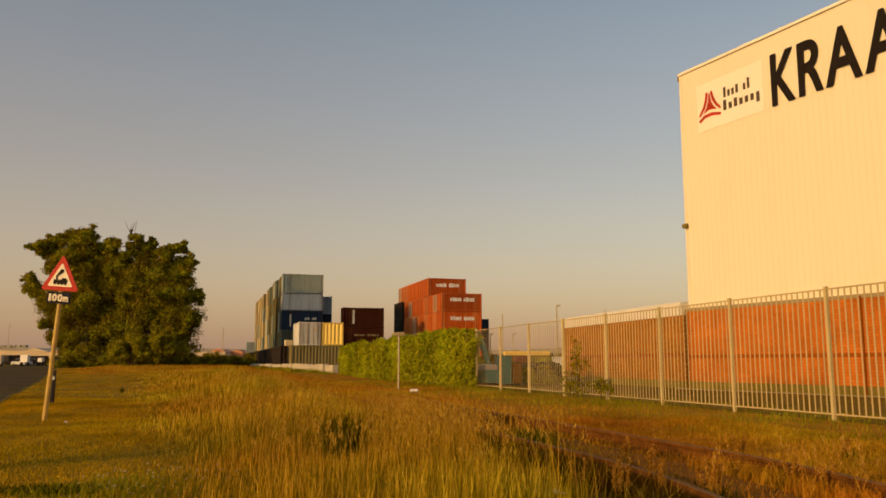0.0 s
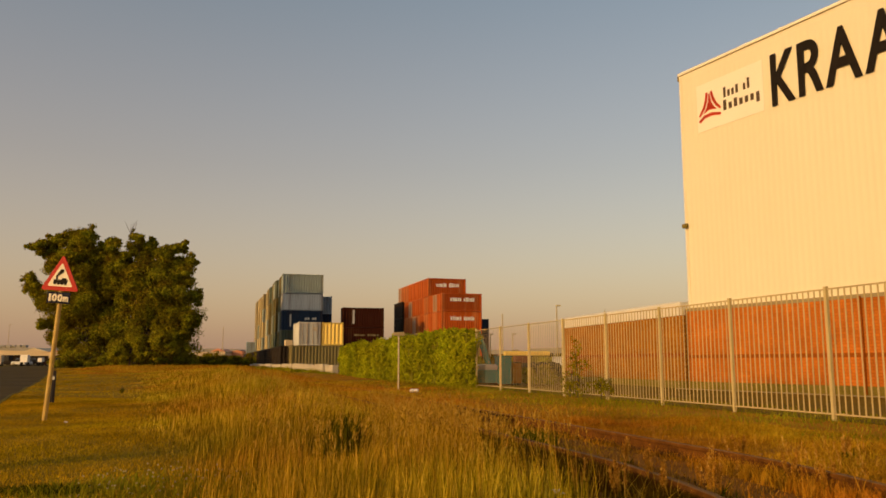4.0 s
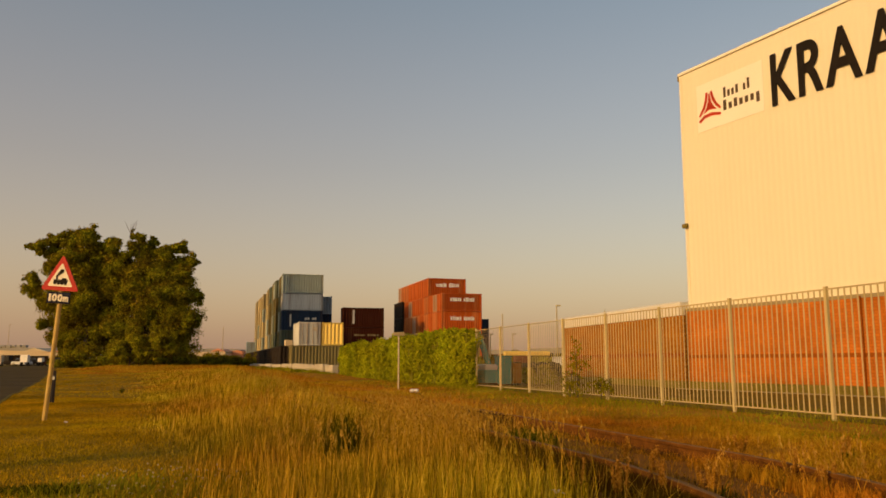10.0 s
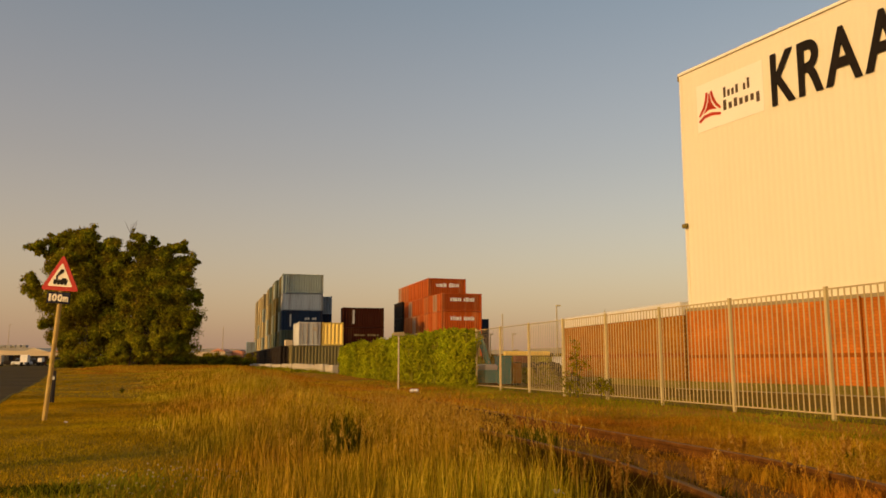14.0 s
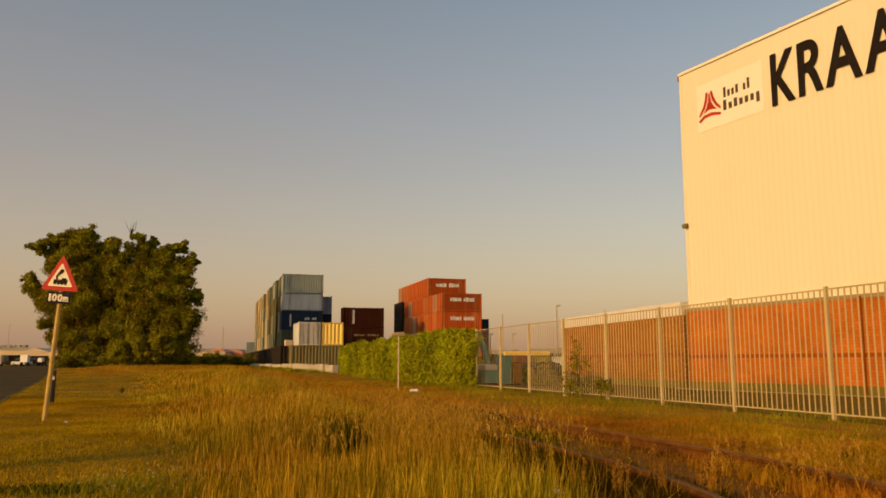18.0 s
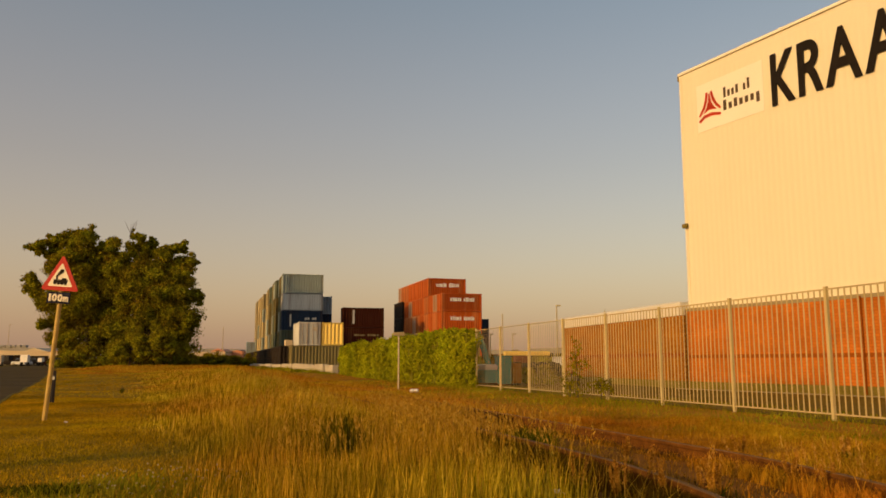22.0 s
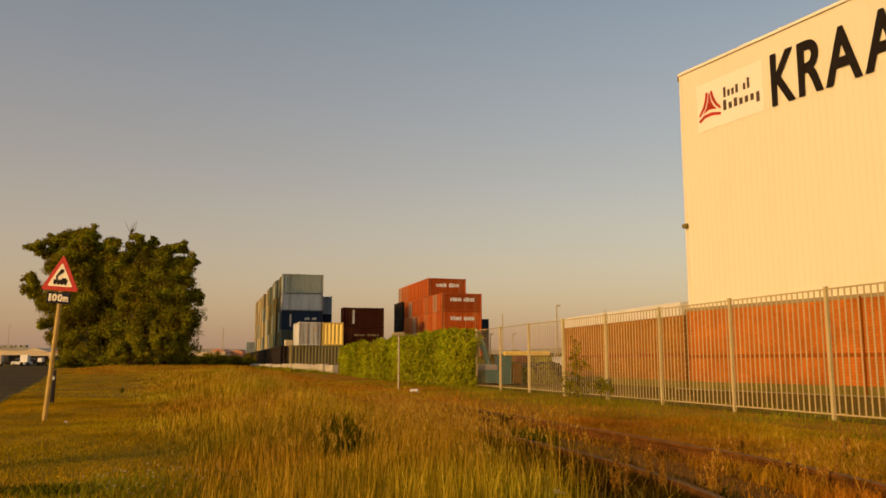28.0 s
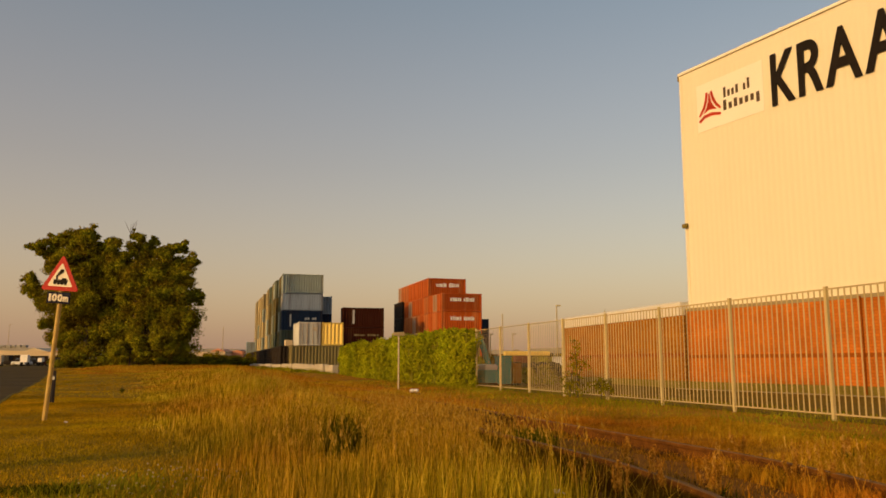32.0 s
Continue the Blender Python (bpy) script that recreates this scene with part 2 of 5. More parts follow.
# ---- building blocks ----
def box(bm, x0, x1, y0, y1, z0, z1, bevel=0.0):
    v = [bm.verts.new(p) for p in ((x0, y0, z0), (x1, y0, z0), (x1, y1, z0), (x0, y1, z0), (x0, y0, z1), (x1, y0, z1), (x1, y1, z1), (x0, y1, z1))]
    f = [bm.faces.new([v[i] for i in q]) for q in ((0, 3, 2, 1), (4, 5, 6, 7), (0, 1, 5, 4), (1, 2, 6, 5), (2, 3, 7, 6), (3, 0, 4, 7))]
    if bevel:
        bmesh.ops.bevel(bm, geom=list({e for g in f for e in g.edges}), offset=bevel, segments=2, affect='EDGES', profile=0.6)


def tube(bm, p, q, r0, r1, n=8):
    p, q = Vector(p), Vector(q)
    m = Matrix.Translation((p + q) / 2) @ (q - p).to_track_quat('Z', 'Y').to_matrix().to_4x4()
    bmesh.ops.create_cone(bm, cap_ends=True, segments=n, radius1=r0, radius2=r1, depth=(q - p).length, matrix=m)


def finish(bm, name, material):
    me = bpy.data.meshes.new(name)
    bm.to_mesh(me)
    bm.free()
    me.materials.append(material)
    return me


def part(name, bm, material, parent, label=""):
    ob = new(name, finish(bm, name, material) if isinstance(bm, bmesh.types.BMesh) else bm)
    ob.parent = parent
    return tagged(ob, label)


def thing(name, m, label, category, group="", kind=""):
    ob = new(name)
    ob.empty_display_size = 0.2
    ob.matrix_world = m
    return tagged(ob, label, category, group, kind)


def solid(name, x0, x1, y0, y1, z0, z1, material, parent, label="", bevel=0.0):
    bm = bmesh.new()
    box(bm, x0, x1, y0, y1, z0, z1, bevel)
    return part(name, bm, material, parent, label)


def mesh_np(name, verts, faces, material):
    """A mesh from arrays: verts (n, 3), faces (m, 3 or 4)."""
    me = bpy.data.meshes.new(name)
    k = faces.shape[1]
    me.vertices.add(len(verts))
    me.vertices.foreach_set("co", verts.astype(np.float32).ravel())
    me.loops.add(faces.size)
    me.loops.foreach_set("vertex_index", faces.astype(np.int32).ravel())
    me.polygons.add(len(faces))
    me.polygons.foreach_set("loop_start", np.arange(0, faces.size, k, dtype=np.int32))
    me.update(calc_edges=True)
    me.materials.append(material)
    return me


# The yard's axes: a runs across the tracks, b along them.
TURN = 16.58
EX, EY = math.cos(radians(TURN)), math.sin(radians(TURN))


def yard(a, b, z=0.0, turn=0.0):
    return pose(a * EX - b * EY, a * EY + b * EX, z, 0, 0, TURN + turn)


def smooth(x, lo, hi):
    t = np.clip((x - lo) / (hi - lo), 0, 1)
    return t * t * (3 - 2 * t)


def height(x, y):
    """The lie of the land: flat at the track, rising a little towards the container yard."""
    b = -x * EY + y * EX
    a = x * EX + y * EY
    lift = 0.35 * smooth(b, 45, 90) * smooth(b, 40, 60)
    dip = 0.05 * np.sin(x * 0.7 + 1.3) * np.sin(y * 0.45) * (1 - smooth(a, 2, 4)) * smooth(y, 4, 9)
    trough = -0.055 * smooth(a, 2.6, 3.1) * (1 - smooth(a, 5.7, 6.2))
    return lift + dip + trough - 0.02


def bend(b):
    """How far the track swings to the left as it nears the viewer."""
    return -0.045 * (7.5 - b) ** 2 if 3 < b < 7.5 else 0.0 if b >= 7.5 else -0.911 - 0.4 * (3 - b) * math.exp(-(3 - b) / 8)


# ---- ground ----
def sheet(name, xs, ys, material, dz=0.0, to_world=None):
    gx, gy = np.meshgrid(xs, ys)
    x, y = gx.ravel(), gy.ravel()
    if to_world:
        x, y = x * EX - y * EY, x * EY + y * EX
    v = np.stack([x, y, height(x, y) + dz], 1)
    nx, ny = len(xs), len(ys)
    i = (np.arange(ny - 1)[:, None] * nx + np.arange(nx - 1)[None, :]).ravel()
    return new(name, mesh_np(name, v, np.stack([i, i + 1, i + nx + 1, i + nx], 1), material))


far_axis = np.concatenate([-np.geomspace(4000, 62, 24), np.linspace(-60, 60, 121), np.geomspace(62, 4000, 24)])
tagged(sheet("ground", far_axis, far_axis + 40, M_GROUND), "dry brownish meadow soil under tall grass", "ground", kind="structure")
tagged(sheet("yard_pavement", np.concatenate([np.linspace(10.75, 14, 8), np.linspace(16, 160, 30)]), np.linspace(-30, 66, 90), M_YARD, 0.035, True), "dark worn asphalt apron behind the fence", "pavement", kind="structure")
tagged(sheet("container_yard", np.linspace(8.0, 160, 50), np.linspace(66.2, 260, 90), M_YARD, 0.035, True), "dark asphalt of the container yard", "pavement", kind="structure")
bed = sheet("track_bed", np.linspace(3.0, 5.9, 8), np.linspace(-30, 150, 180), M_BALLAST, 0.02, True)
for vert in bed.data.vertices:
    swing = bend(-vert.co.x * EY + vert.co.y * EX)
    if swing:
        vert.co.x, vert.co.y = vert.co.x + swing * EX, vert.co.y + swing * EY
        vert.co.z = max(vert.co.z, float(height(vert.co.x, vert.co.y)) + 0.02)
tagged(bed, "earthy brown ballast between the rails", "ballast", kind="structure")
tagged(sheet("dry_verge", np.linspace(6.0, 10.7, 10), np.linspace(-20, 66, 90), M_DRY, 0.025, True), "dry orange turf between track and fence", "grass", kind="structure")

# road and mown verge run along their own line, to the left of the tracks
RD = Vector((-0.4185, 0.908, 0)).normalized()
RN = Vector((RD.y, -RD.x, 0))
ROAD0 = Vector((-11.54, 21.1, 0))


def along_road(u, v, dz=0.0):
    p = ROAD0 + RN * u + RD * v
    return p.x, p.y, float(height(p.x, p.y)) + dz


def road_strip(name, u0, u1, dz, material, label, category):
    us, vs = np.linspace(u0, u1, 25), np.concatenate([np.linspace(-45, 120, 420), np.geomspace(124, 900, 20)])
    v = np.array([along_road(u, w, dz) for w in vs for u in us])
    i = (np.arange(len(vs) - 1)[:, None] * 25 + np.arange(24)[None, :]).ravel()
    ob = new(name, mesh_np(name, v, np.stack([i, i + 1, i + 26, i + 25], 1), material))
    return tagged(ob, label, category, kind="structure")


road_strip("mown_verge", 0.06, 8.0, 0.015, M_TURF, "mown yellow-green grass verge beside the road", "grass")
road_strip("road", -7.5, 0.0, 0.012, M_ASPHALT, "dark grey asphalt road with a soft grass edge", "road")
road_strip("road_edge", 0.0, 0.06, 0.03, M_PLINTH, "narrow worn concrete edge of the road", "kerb")

# ---- warehouse ----
WALL = Matrix.Translation((9.58, 31.367, 0)) @ pose(0, 0, 0, 0, 0, -63.62)   # x runs along the front wall, -y faces the track
LENGTH, DEPTH = 34.0, 26.0


def corrugated(x0, x1, z0, z1, y, material, name, pitch=0.25, deep=0.005):
    n = int((x1 - x0) / pitch)
    xs, ys = [], []
    for i in range(n):
        s = x0 + i * pitch
        for f, d in ((0.0, 0), (0.55, 0), (0.65, -deep), (0.9, -deep)):
            xs.append(s + f * pitch)
            ys.append(y + d)
    xs.append(x1), ys.append(y)
    xs, ys = np.array(xs), np.array(ys)
    k = len(xs)
    v = np.concatenate([np.stack([xs, ys, np.full(k, z0)], 1), np.stack([xs, ys, np.full(k, z1)], 1)])
    i = np.arange(k - 1)
    return mesh_np(name, v, np.stack([i, i + 1, i + k + 1, i + k], 1), material)


hall = thing("warehouse", WALL, "tall cream sheet-metal warehouse on an orange brick base", "warehouse")
part("cladding", corrugated(0.16, LENGTH, 3.12, 12.56, 0.0, M_CLAD, "cladding"), None, hall, "cream ribbed sheet-metal cladding")
bm = bmesh.new()
box(bm, 0.16, LENGTH, 0.01, DEPTH, 3.0, 12.4)
part("core_wall", bm, M_CLAD, hall)
bm = bmesh.new()
box(bm, 0.10, LENGTH, -0.05, 0.02, 12.58, 12.69, 0.015)
box(bm, 0.10, 0.18, 0.02, DEPTH, 12.58, 12.69, 0.015)
part("roof_edge", bm, M_BOARD, hall, "pale folded roof edge trim")
# brown strip that paints the shadow line under the roof trim
solid("roof_edge_shade", 0.12, LENGTH, -0.03, -0.008, 12.555, 12.58, M_KERB, hall, "thin brown strip painted as the shade line below the roof edge")
solid("roof", 0.02, LENGTH, 0.02, DEPTH, 12.4, 12.6, M_PLINTH, hall)
solid("corner_trim", 0.14, 0.28, -0.02, 0.2, 3.12, 12.56, M_CLAD, hall, "cream corner flashing", 0.01)
solid("brick_base", 0.0, LENGTH, -0.02, 0.3, 0.30, 3.0, M_BRICK, hall, "orange brick base wall")
solid("base_drip", -0.03, LENGTH, -0.05, 0.0, 3.0, 3.12, M_KERB, hall, "tan drip edge above the brick")
solid("brick_band", 0.0, LENGTH, -0.035, 0.0, 1.18, 1.32, M_BAND, hall, "dark brick band")
solid("plinth", -0.02, LENGTH, -0.06, 0.3, -0.05, 0.30, M_PLINTH, hall, "mossy grey concrete plinth")
solid("kerb", 0.0, LENGTH, -0.75, -0.64, -0.05, 0.045, M_KERB, hall, "pale kerb line before the wall")
for x, pipe, word in ((0.05, M_PIPE, "dark"), (7.55, M_BAND, "dark red"), (15.05, M_BAND, "dark red")):
    bm = bmesh.new()
    tube(bm, (x, -0.08, 0.05), (x, -0.08, 3.05), 0.036, 0.036, 10)
    part("downpipe", bm, pipe, hall, word + " downpipe on the brick")
bm = bmesh.new()
box(bm, 0.12, 0.36, -0.18, -0.046, 6.28, 6.46, 0.04)
part("wall_lamp", bm, M_PLINTH, hall, "small grey flood lamp at the corner")


def glyph(ch, x0, x1, z0, z1, y, material, parent, bold=0.0, name="letter", spread=0.0):
    """One character of the built-in font, fitted to its place on a wall."""
    cu = bpy.data.curves.new(name, 'FONT')
    cu.body, cu.extrude, cu.offset = ch, 0.01, bold
    tmp = new(name, cu)
    me = bpy.data.meshes.new_from_object(tmp.evaluated_get(bpy.context.evaluated_depsgraph_get()))
    bpy.data.objects.remove(tmp)
    co = np.zeros(len(me.vertices) * 3, np.float32)
    me.vertices.foreach_get("co", co)
    co = co.reshape(-1, 3)
    lo, hi = co.min(0), co.max(0)
    wide = 1 + spread * (co[:, 1] - lo[1]) / (hi[1] - lo[1])
    out = np.stack([x0 + (co[:, 0] - lo[0]) / (hi[0] - lo[0]) * (x1 - x0) * wide, y - (co[:, 2] - lo[2]), z0 + (co[:, 1] - lo[1]) / (hi[1] - lo[1]) * (z1 - z0)], 1)
    me.vertices.foreach_set("co", out.astype(np.float32).ravel())
    me.update()
    me.materials.clear()
    me.materials.append(material)
    return part(name, me, None, parent)


lettering = thing("wall_lettering", WALL, "large black letters high on the cream cladding", "lettering")
for ch, x0, x1, spread in (("K", 4.72, 5.70, 0.1), ("R", 5.85, 6.79, 0.24), ("A", 6.89, 8.21, 0), ("A", 8.31, 9.64, 0)):
    glyph(ch, x0, x1, 9.95, 11.84, -0.05, M_BLACK, lettering, 0.02, spread=spread)
board = thing("wall_sign", WALL, "white board with a red triangular emblem on the cladding", "sign")
solid("board", 1.08, 4.33, -0.020, -0.009, 9.94, 11.84, M_BOARD, board, "white sign board", 0.002)


def swoosh(name, pts, width, y, material, parent):
    """A tapering painted stroke along a bent line."""
    bm = bmesh.new()
    rows = []
    for i, (x, z) in enumerate(pts):
        x2, z2 = pts[min(i + 1, len(pts) - 1)]
        x1, z1 = pts[max(i - 1, 0)]
        d = Vector((x2 - x1, z2 - z1)).normalized()
        w = width * (0.45 + 0.55 * math.sin(math.pi * (0.25 + 0.6 * i / (len(pts) - 1))))
        rows.append([bm.verts.new((x - d.y * s * w, y, z + d.x * s * w)) for s in (-0.5, 0.5)])
    for p, q in zip(rows, rows[1:]):
        bm.faces.new((p[0], p[1], q[1], q[0]))
    bmesh.ops.solidify(bm, geom=bm.faces[:], thickness=0.006)
    return part(name, bm, material, parent)


# the emblem: two strokes leaning together over two sweeping bows
swoosh("emblem_stroke", [(1.62, 11.44), (1.58, 11.16), (1.46, 10.86), (1.20, 10.56)], 0.14, -0.025, M_LOGO, board)
swoosh("emblem_stroke", [(1.84, 11.44), (1.92, 11.14), (2.08, 10.86), (2.30, 10.64)], 0.13, -0.025, M_LOGO, board)
bm = bmesh.new()
bm.faces.new([bm.verts.new((x, -0.025, z)) for x, z in ((1.70, 11.36), (1.78, 11.36), (1.84, 11.02), (1.98, 10.78), (2.12, 10.66), (1.72, 10.72), (1.40, 10.62), (1.58, 10.84), (1.68, 11.08))])
bmesh.ops.solidify(bm, geom=bm.faces[:], thickness=0.004)
part("emblem_field", bm, M_LOGO, board)
swoosh("emblem_bow", [(1.18, 10.34), (1.46, 10.50), (1.84, 10.52), (2.30, 10.42)], 0.14, -0.025, M_LOGO, board)
# two printed lines, a bar for each letter
for x0, x1, z0, tall in ((2.46, 3.26, 10.98, (0.40, 0.25, 0.25, 0.33)), (3.42, 3.80, 10.99, (0.25, 0.40)), (2.43, 4.26, 10.48, (0.40, 0.25, 0.33, 0.25, 0.25, 0.25, 0.25))):
    step = (x1 - x0) / len(tall)
    for k, h in enumerate(tall):
        drop = 0.13 if k == 6 else 0.0
        solid("print_bar", x0 + k * step, x0 + k * step + step * 0.6, -0.026, -0.021, z0 - drop, z0 + h, M_PRINT, board, "dark bar of printed words")

# low brick annexe that continues from the warehouse corner
ANNEX = Matrix.Translation((9.45, 31.55, 0)) @ pose(0, 0, 0, 0, 0, 102.8)
annex = thing("brick_annexe", ANNEX, "low tan brick annexe with a pale roof edge", "building")
solid("wall", 0.0, 12.85, -8.0, 0.0, 0.3, 2.87, M_BRICK2, annex, "tan brick wall")
solid("roof_edge", -0.02, 12.95, -8.0, 0.08, 2.87, 3.40, M_CAP, annex, "pale metal roof edge", 0.02)
solid("brick_band", 0.0, 12.85, -0.05, 0.015, 1.25, 1.4, M_BAND, annex, "dark brick band")
solid("plinth", 0.0, 12.9, -8.0, 0.04, -0.05, 0.3, M_PLINTH, annex, "grey concrete plinth")

# ---- fence ----
FA, FB = 10.57, 11.62      # the fence line, and b of its nearest seen post
bm = bmesh.new()
box(bm, -0.032, 0.032, -0.032, 0.032, -0.05, 2.36, 0.006)
POST = finish(bm, "post", M_POST)
bm = bmesh.new()
box(bm, -0.003, 0.003, -0.017, 0.017, 0.14, 2.3)
BAR = finish(bm, "bar", M_FENCE)
bm = bmesh.new()
box(bm, -0.002, 0.002, -0.007, 0.007, 0.14, 2.3)
SLIM_BAR = finish(bm, "bar", M_FENCE)
bm = bmesh.new()
box(bm, -0.014, 0.014, 0.033, 2.702, -0.013, 0.013)
RAIL = finish(bm, "rail", M_FENCE)
fence = thing("fence", yard(FA, FB), "galvanised steel bar fence with square posts along the track", "fence")
for i in range(-3, 7):
    b0 = 2.735 * i
    part("post", POST, None, fence).location = (0, b0, 0)
    for z in (0.13, 2.31):
        part("rail", RAIL, None, fence).location = (0, b0, z)
    for j in range(18):
        part("bar", BAR if i < 5 else SLIM_BAR, None, fence).location = (0, b0 + 0.144 + j * 0.144, 0)
part("post", POST, None, fence).location = (0, 2.735 * 7, 0)


# ---- foliage by arrays ----
def leaf_cloud(rng, centres, radii, count, size, flat=0.8, shell=0.55, droop=0.0, stray=0.0):
    """Leaf quads scattered in ellipsoids, thicker towards their skin. Returns verts and quads."""
    w = np.prod(radii, 1) ** (2 / 3)
    pick = rng.choice(len(centres), count, p=w / w.sum())
    d = rng.normal(size=(count, 3))
    d /= np.linalg.norm(d, axis=1)[:, None]
    r = shell + (1 - shell) * rng.random(count) ** 0.7
    r *= 1 + 0.16 * np.sin(d[:, 0] * 7 + pick) * np.sin(d[:, 2] * 6 + 2 * pick) + rng.normal(0, 0.09, count) + stray * rng.normal(0, 1, count) ** 2
    p = centres[pick] + d * r[:, None] * radii[pick]
    n = d * 0.7 + rng.normal(size=(count, 3)) * flat
    n /= np.linalg.norm(n, axis=1)[:, None]
    t = np.cross(n, rng.normal(size=(count, 3)) + np.array([0.0, droop, 0.0]))
    t /= np.linalg.norm(t, axis=1)[:, None]
    u = np.cross(n, t)
    s = size * rng.uniform(0.6, 1.4, count)[:, None]
    v = np.stack([p - t * s, p + u * s * 0.6, p + t * s, p - u * s * 0.6], 1).reshape(-1, 3)
    return v, np.arange(count * 4).reshape(-1, 4)


def blades(rng, pos, h, width, lean=0.35, segs=3):
    """Grass blades: tapering bent strips. pos (n, 3), h and width arrays."""
    n = len(pos)
    ang = rng.random(n) * 2 * np.pi
    out = np.stack([np.cos(ang), np.sin(ang), np.zeros(n)], 1)
    wind = np.array([0.5, 0.25, 0]) * 0.16
    bend = (out * rng.random(n)[:, None] * lean + wind * rng.random(n)[:, None]) * h[:, None]
    side_a = rng.random(n) * np.pi
    side = np.stack([np.cos(side_a), np.sin(side_a), np.zeros(n)], 1) * (width / 2)[:, None]
    rows = []
    for k in range(segs + 1):
        t = k / segs
        c = pos + bend * t ** 1.8 + np.array([0, 0, 1.0]) * (h * t * (1 - 0.12 * t))[:, None]
        wk = 1 - 0.85 * t
        rows += [c - side * wk, c + side * wk]
    v = np.stack(rows, 1)
    k2 = 2 * (segs + 1)
    base = np.arange(n)[:, None] * k2
    f = np.concatenate([base + np.array([[2 * k, 2 * k + 1, 2 * k + 3, 2 * k + 2]]) for k in range(segs)], 1).reshape(-1, 4)
    return v.reshape(-1, 3), f, v[:, -1]


def merge(pairs):
    vs, fs, o = [], [], 0
    for v, f in pairs:
        vs.append(v), fs.append(f + o)
        o += len(v)
    return np.concatenate(vs), np.concatenate(fs)

# ---- containers ----
M_ROD = mat("worn_zinc", (0.30, 0.24, 0.17), (0.44, 0.37, 0.28), 2.0, 0.7, rand=0.25)


def container_mesh(length, tall, colour, key):
    """Frame, side, end and roof meshes of one box; x along its length, origin at a lower corner."""
    out, wide, tall = {}, 2.40, tall - 0.05
    bm = bmesh.new()
    for x in (0.0, length - 0.13):
        for y in (0.0, wide - 0.13):
            box(bm, x, x + 0.13, y, y + 0.13, 0, tall + 0.048)
    for z in (0.0, tall - 0.12):
        for y in (0.0, wide - 0.1):
            box(bm, 0.13, length - 0.13, y, y + 0.1, z, z + 0.12)
        for x in (0.0, length - 0.1):
            box(bm, x, x + 0.1, 0.13, wide - 0.13, z, z + 0.12)
    out["frame"] = finish(bm, "frame", colour)

    def ribs(span, offset, flip):
        n = max(5, int(span / 0.36))
        p = span / n
        prof = [(i * p + f * p, d) for i in range(n) for f, d in ((0.0, 0.0), (0.35, 0.0), (0.5, 0.075), (0.85, 0.075))] + [(span, 0.0)]
        v = np.array([(0.13 + s, offset + (d if not flip else -d), z) for z in (0.12, tall - 0.12) for s, d in prof])
        k = len(prof)
        i = np.arange(k - 1)
        return v, np.stack([i, i + 1, i + k + 1, i + k], 1)

    v, f = ribs(length - 0.26, 0.03, False)
    out["side_panel"] = mesh_np("side_panel", v, f, colour)
    v2 = v.copy()
    v2[:, 1] = wide - v[:, 1]
    out["back_panel"] = mesh_np("side_panel", v2, f, colour)
    v, f = ribs(wide - 0.26, 0.03, False)
    out["end_panel"] = mesh_np("end_panel", v[:, [1, 0, 2]], f, colour)
    bm = bmesh.new()
    box(bm, 0.05, length - 0.05, 0.05, wide - 0.05, tall - 0.07, tall - 0.03)
    box(bm, 0.05, length - 0.05, 0.05, wide - 0.05, 0.05, 0.14)
    out["roof"] = finish(bm, "roof", colour)
    for name, y0, y1 in (("door", 0.14, 1.21), ("door_b", 1.23, 2.26)):
        bm = bmesh.new()
        box(bm, length - 0.07, length - 0.03, y0, y1, 0.13, tall - 0.13)
        for k in range(3):
            z = 0.3 + k * (tall - 0.5) / 3
            box(bm, length - 0.03, length - 0.012, y0 + 0.06, y1 - 0.06, z, z + (tall - 0.5) / 3 - 0.08)
        out[name] = finish(bm, "door", colour)
    for j, y in enumerate((0.4, 0.9, 1.54, 2.04)):
        bm = bmesh.new()
        tube(bm, (length + 0.01, y, 0.1), (length + 0.01, y, tall - 0.1), 0.038, 0.038, 6)
        box(bm, length - 0.02, length + 0.05, y - 0.05, y + 0.05, 1.0, 1.12)
        out["lock_rod%d" % j] = finish(bm, "lock_rod", M_ROD if key[2] in ("white", "worn_red") else colour)
    bm = bmesh.new()
    box(bm, length - 0.012, length + 0.004, 1.62, 1.98, tall * 0.62, tall * 0.8)
    out["data_plate"] = finish(bm, "data_plate", M_ROD if key[2] in ("white", "worn_red") else colour)
    return out


KITS = {}


def container(a, b, z, colour, tall=2.59, length=6.06, turn=0.0, label="", group="stacked shipping containers", doors=True):
    """One shipping container with its lower corner at (a, b), in the yard's axes, turned about that corner."""
    key = (length, tall, colour)
    if key not in KITS:
        KITS[key] = container_mesh(length, tall, PAINTS[colour], key)
    ob = thing("shipping_container", yard(a, b, z, turn), label or colour.replace("_", " ") + " corrugated steel shipping container in a stack", "container", group)
    for k, me in KITS[key].items():
        if (k.startswith("lock") or k == "data_plate") and not doors:
            continue
        part({"door_b": "door", "back_panel": "side_panel"}.get(k, "lock_rod" if k.startswith("lock") else k), me, None, ob)
    return ob


def marks(ob, x0, x1, z, h, seed, material, y=-0.006, n=13):
    """Unreadable lettering on a side: short bars in one line."""
    rng = random.Random(seed)
    step = (x1 - x0) / n
    for i in range(n):
        if i == n // 2:
            continue
        x, dz = x0 + i * step, rng.uniform(0, h * 0.25)
        bm = bmesh.new()
        box(bm, x, x + step * rng.uniform(0.6, 0.92), y - 0.012, y, z + dz * 0.3, z + h - dz)
        part("lettering_bar", bm, material, ob, "pale painted lettering bar")


YZ = 0.36
crng = random.Random(4)
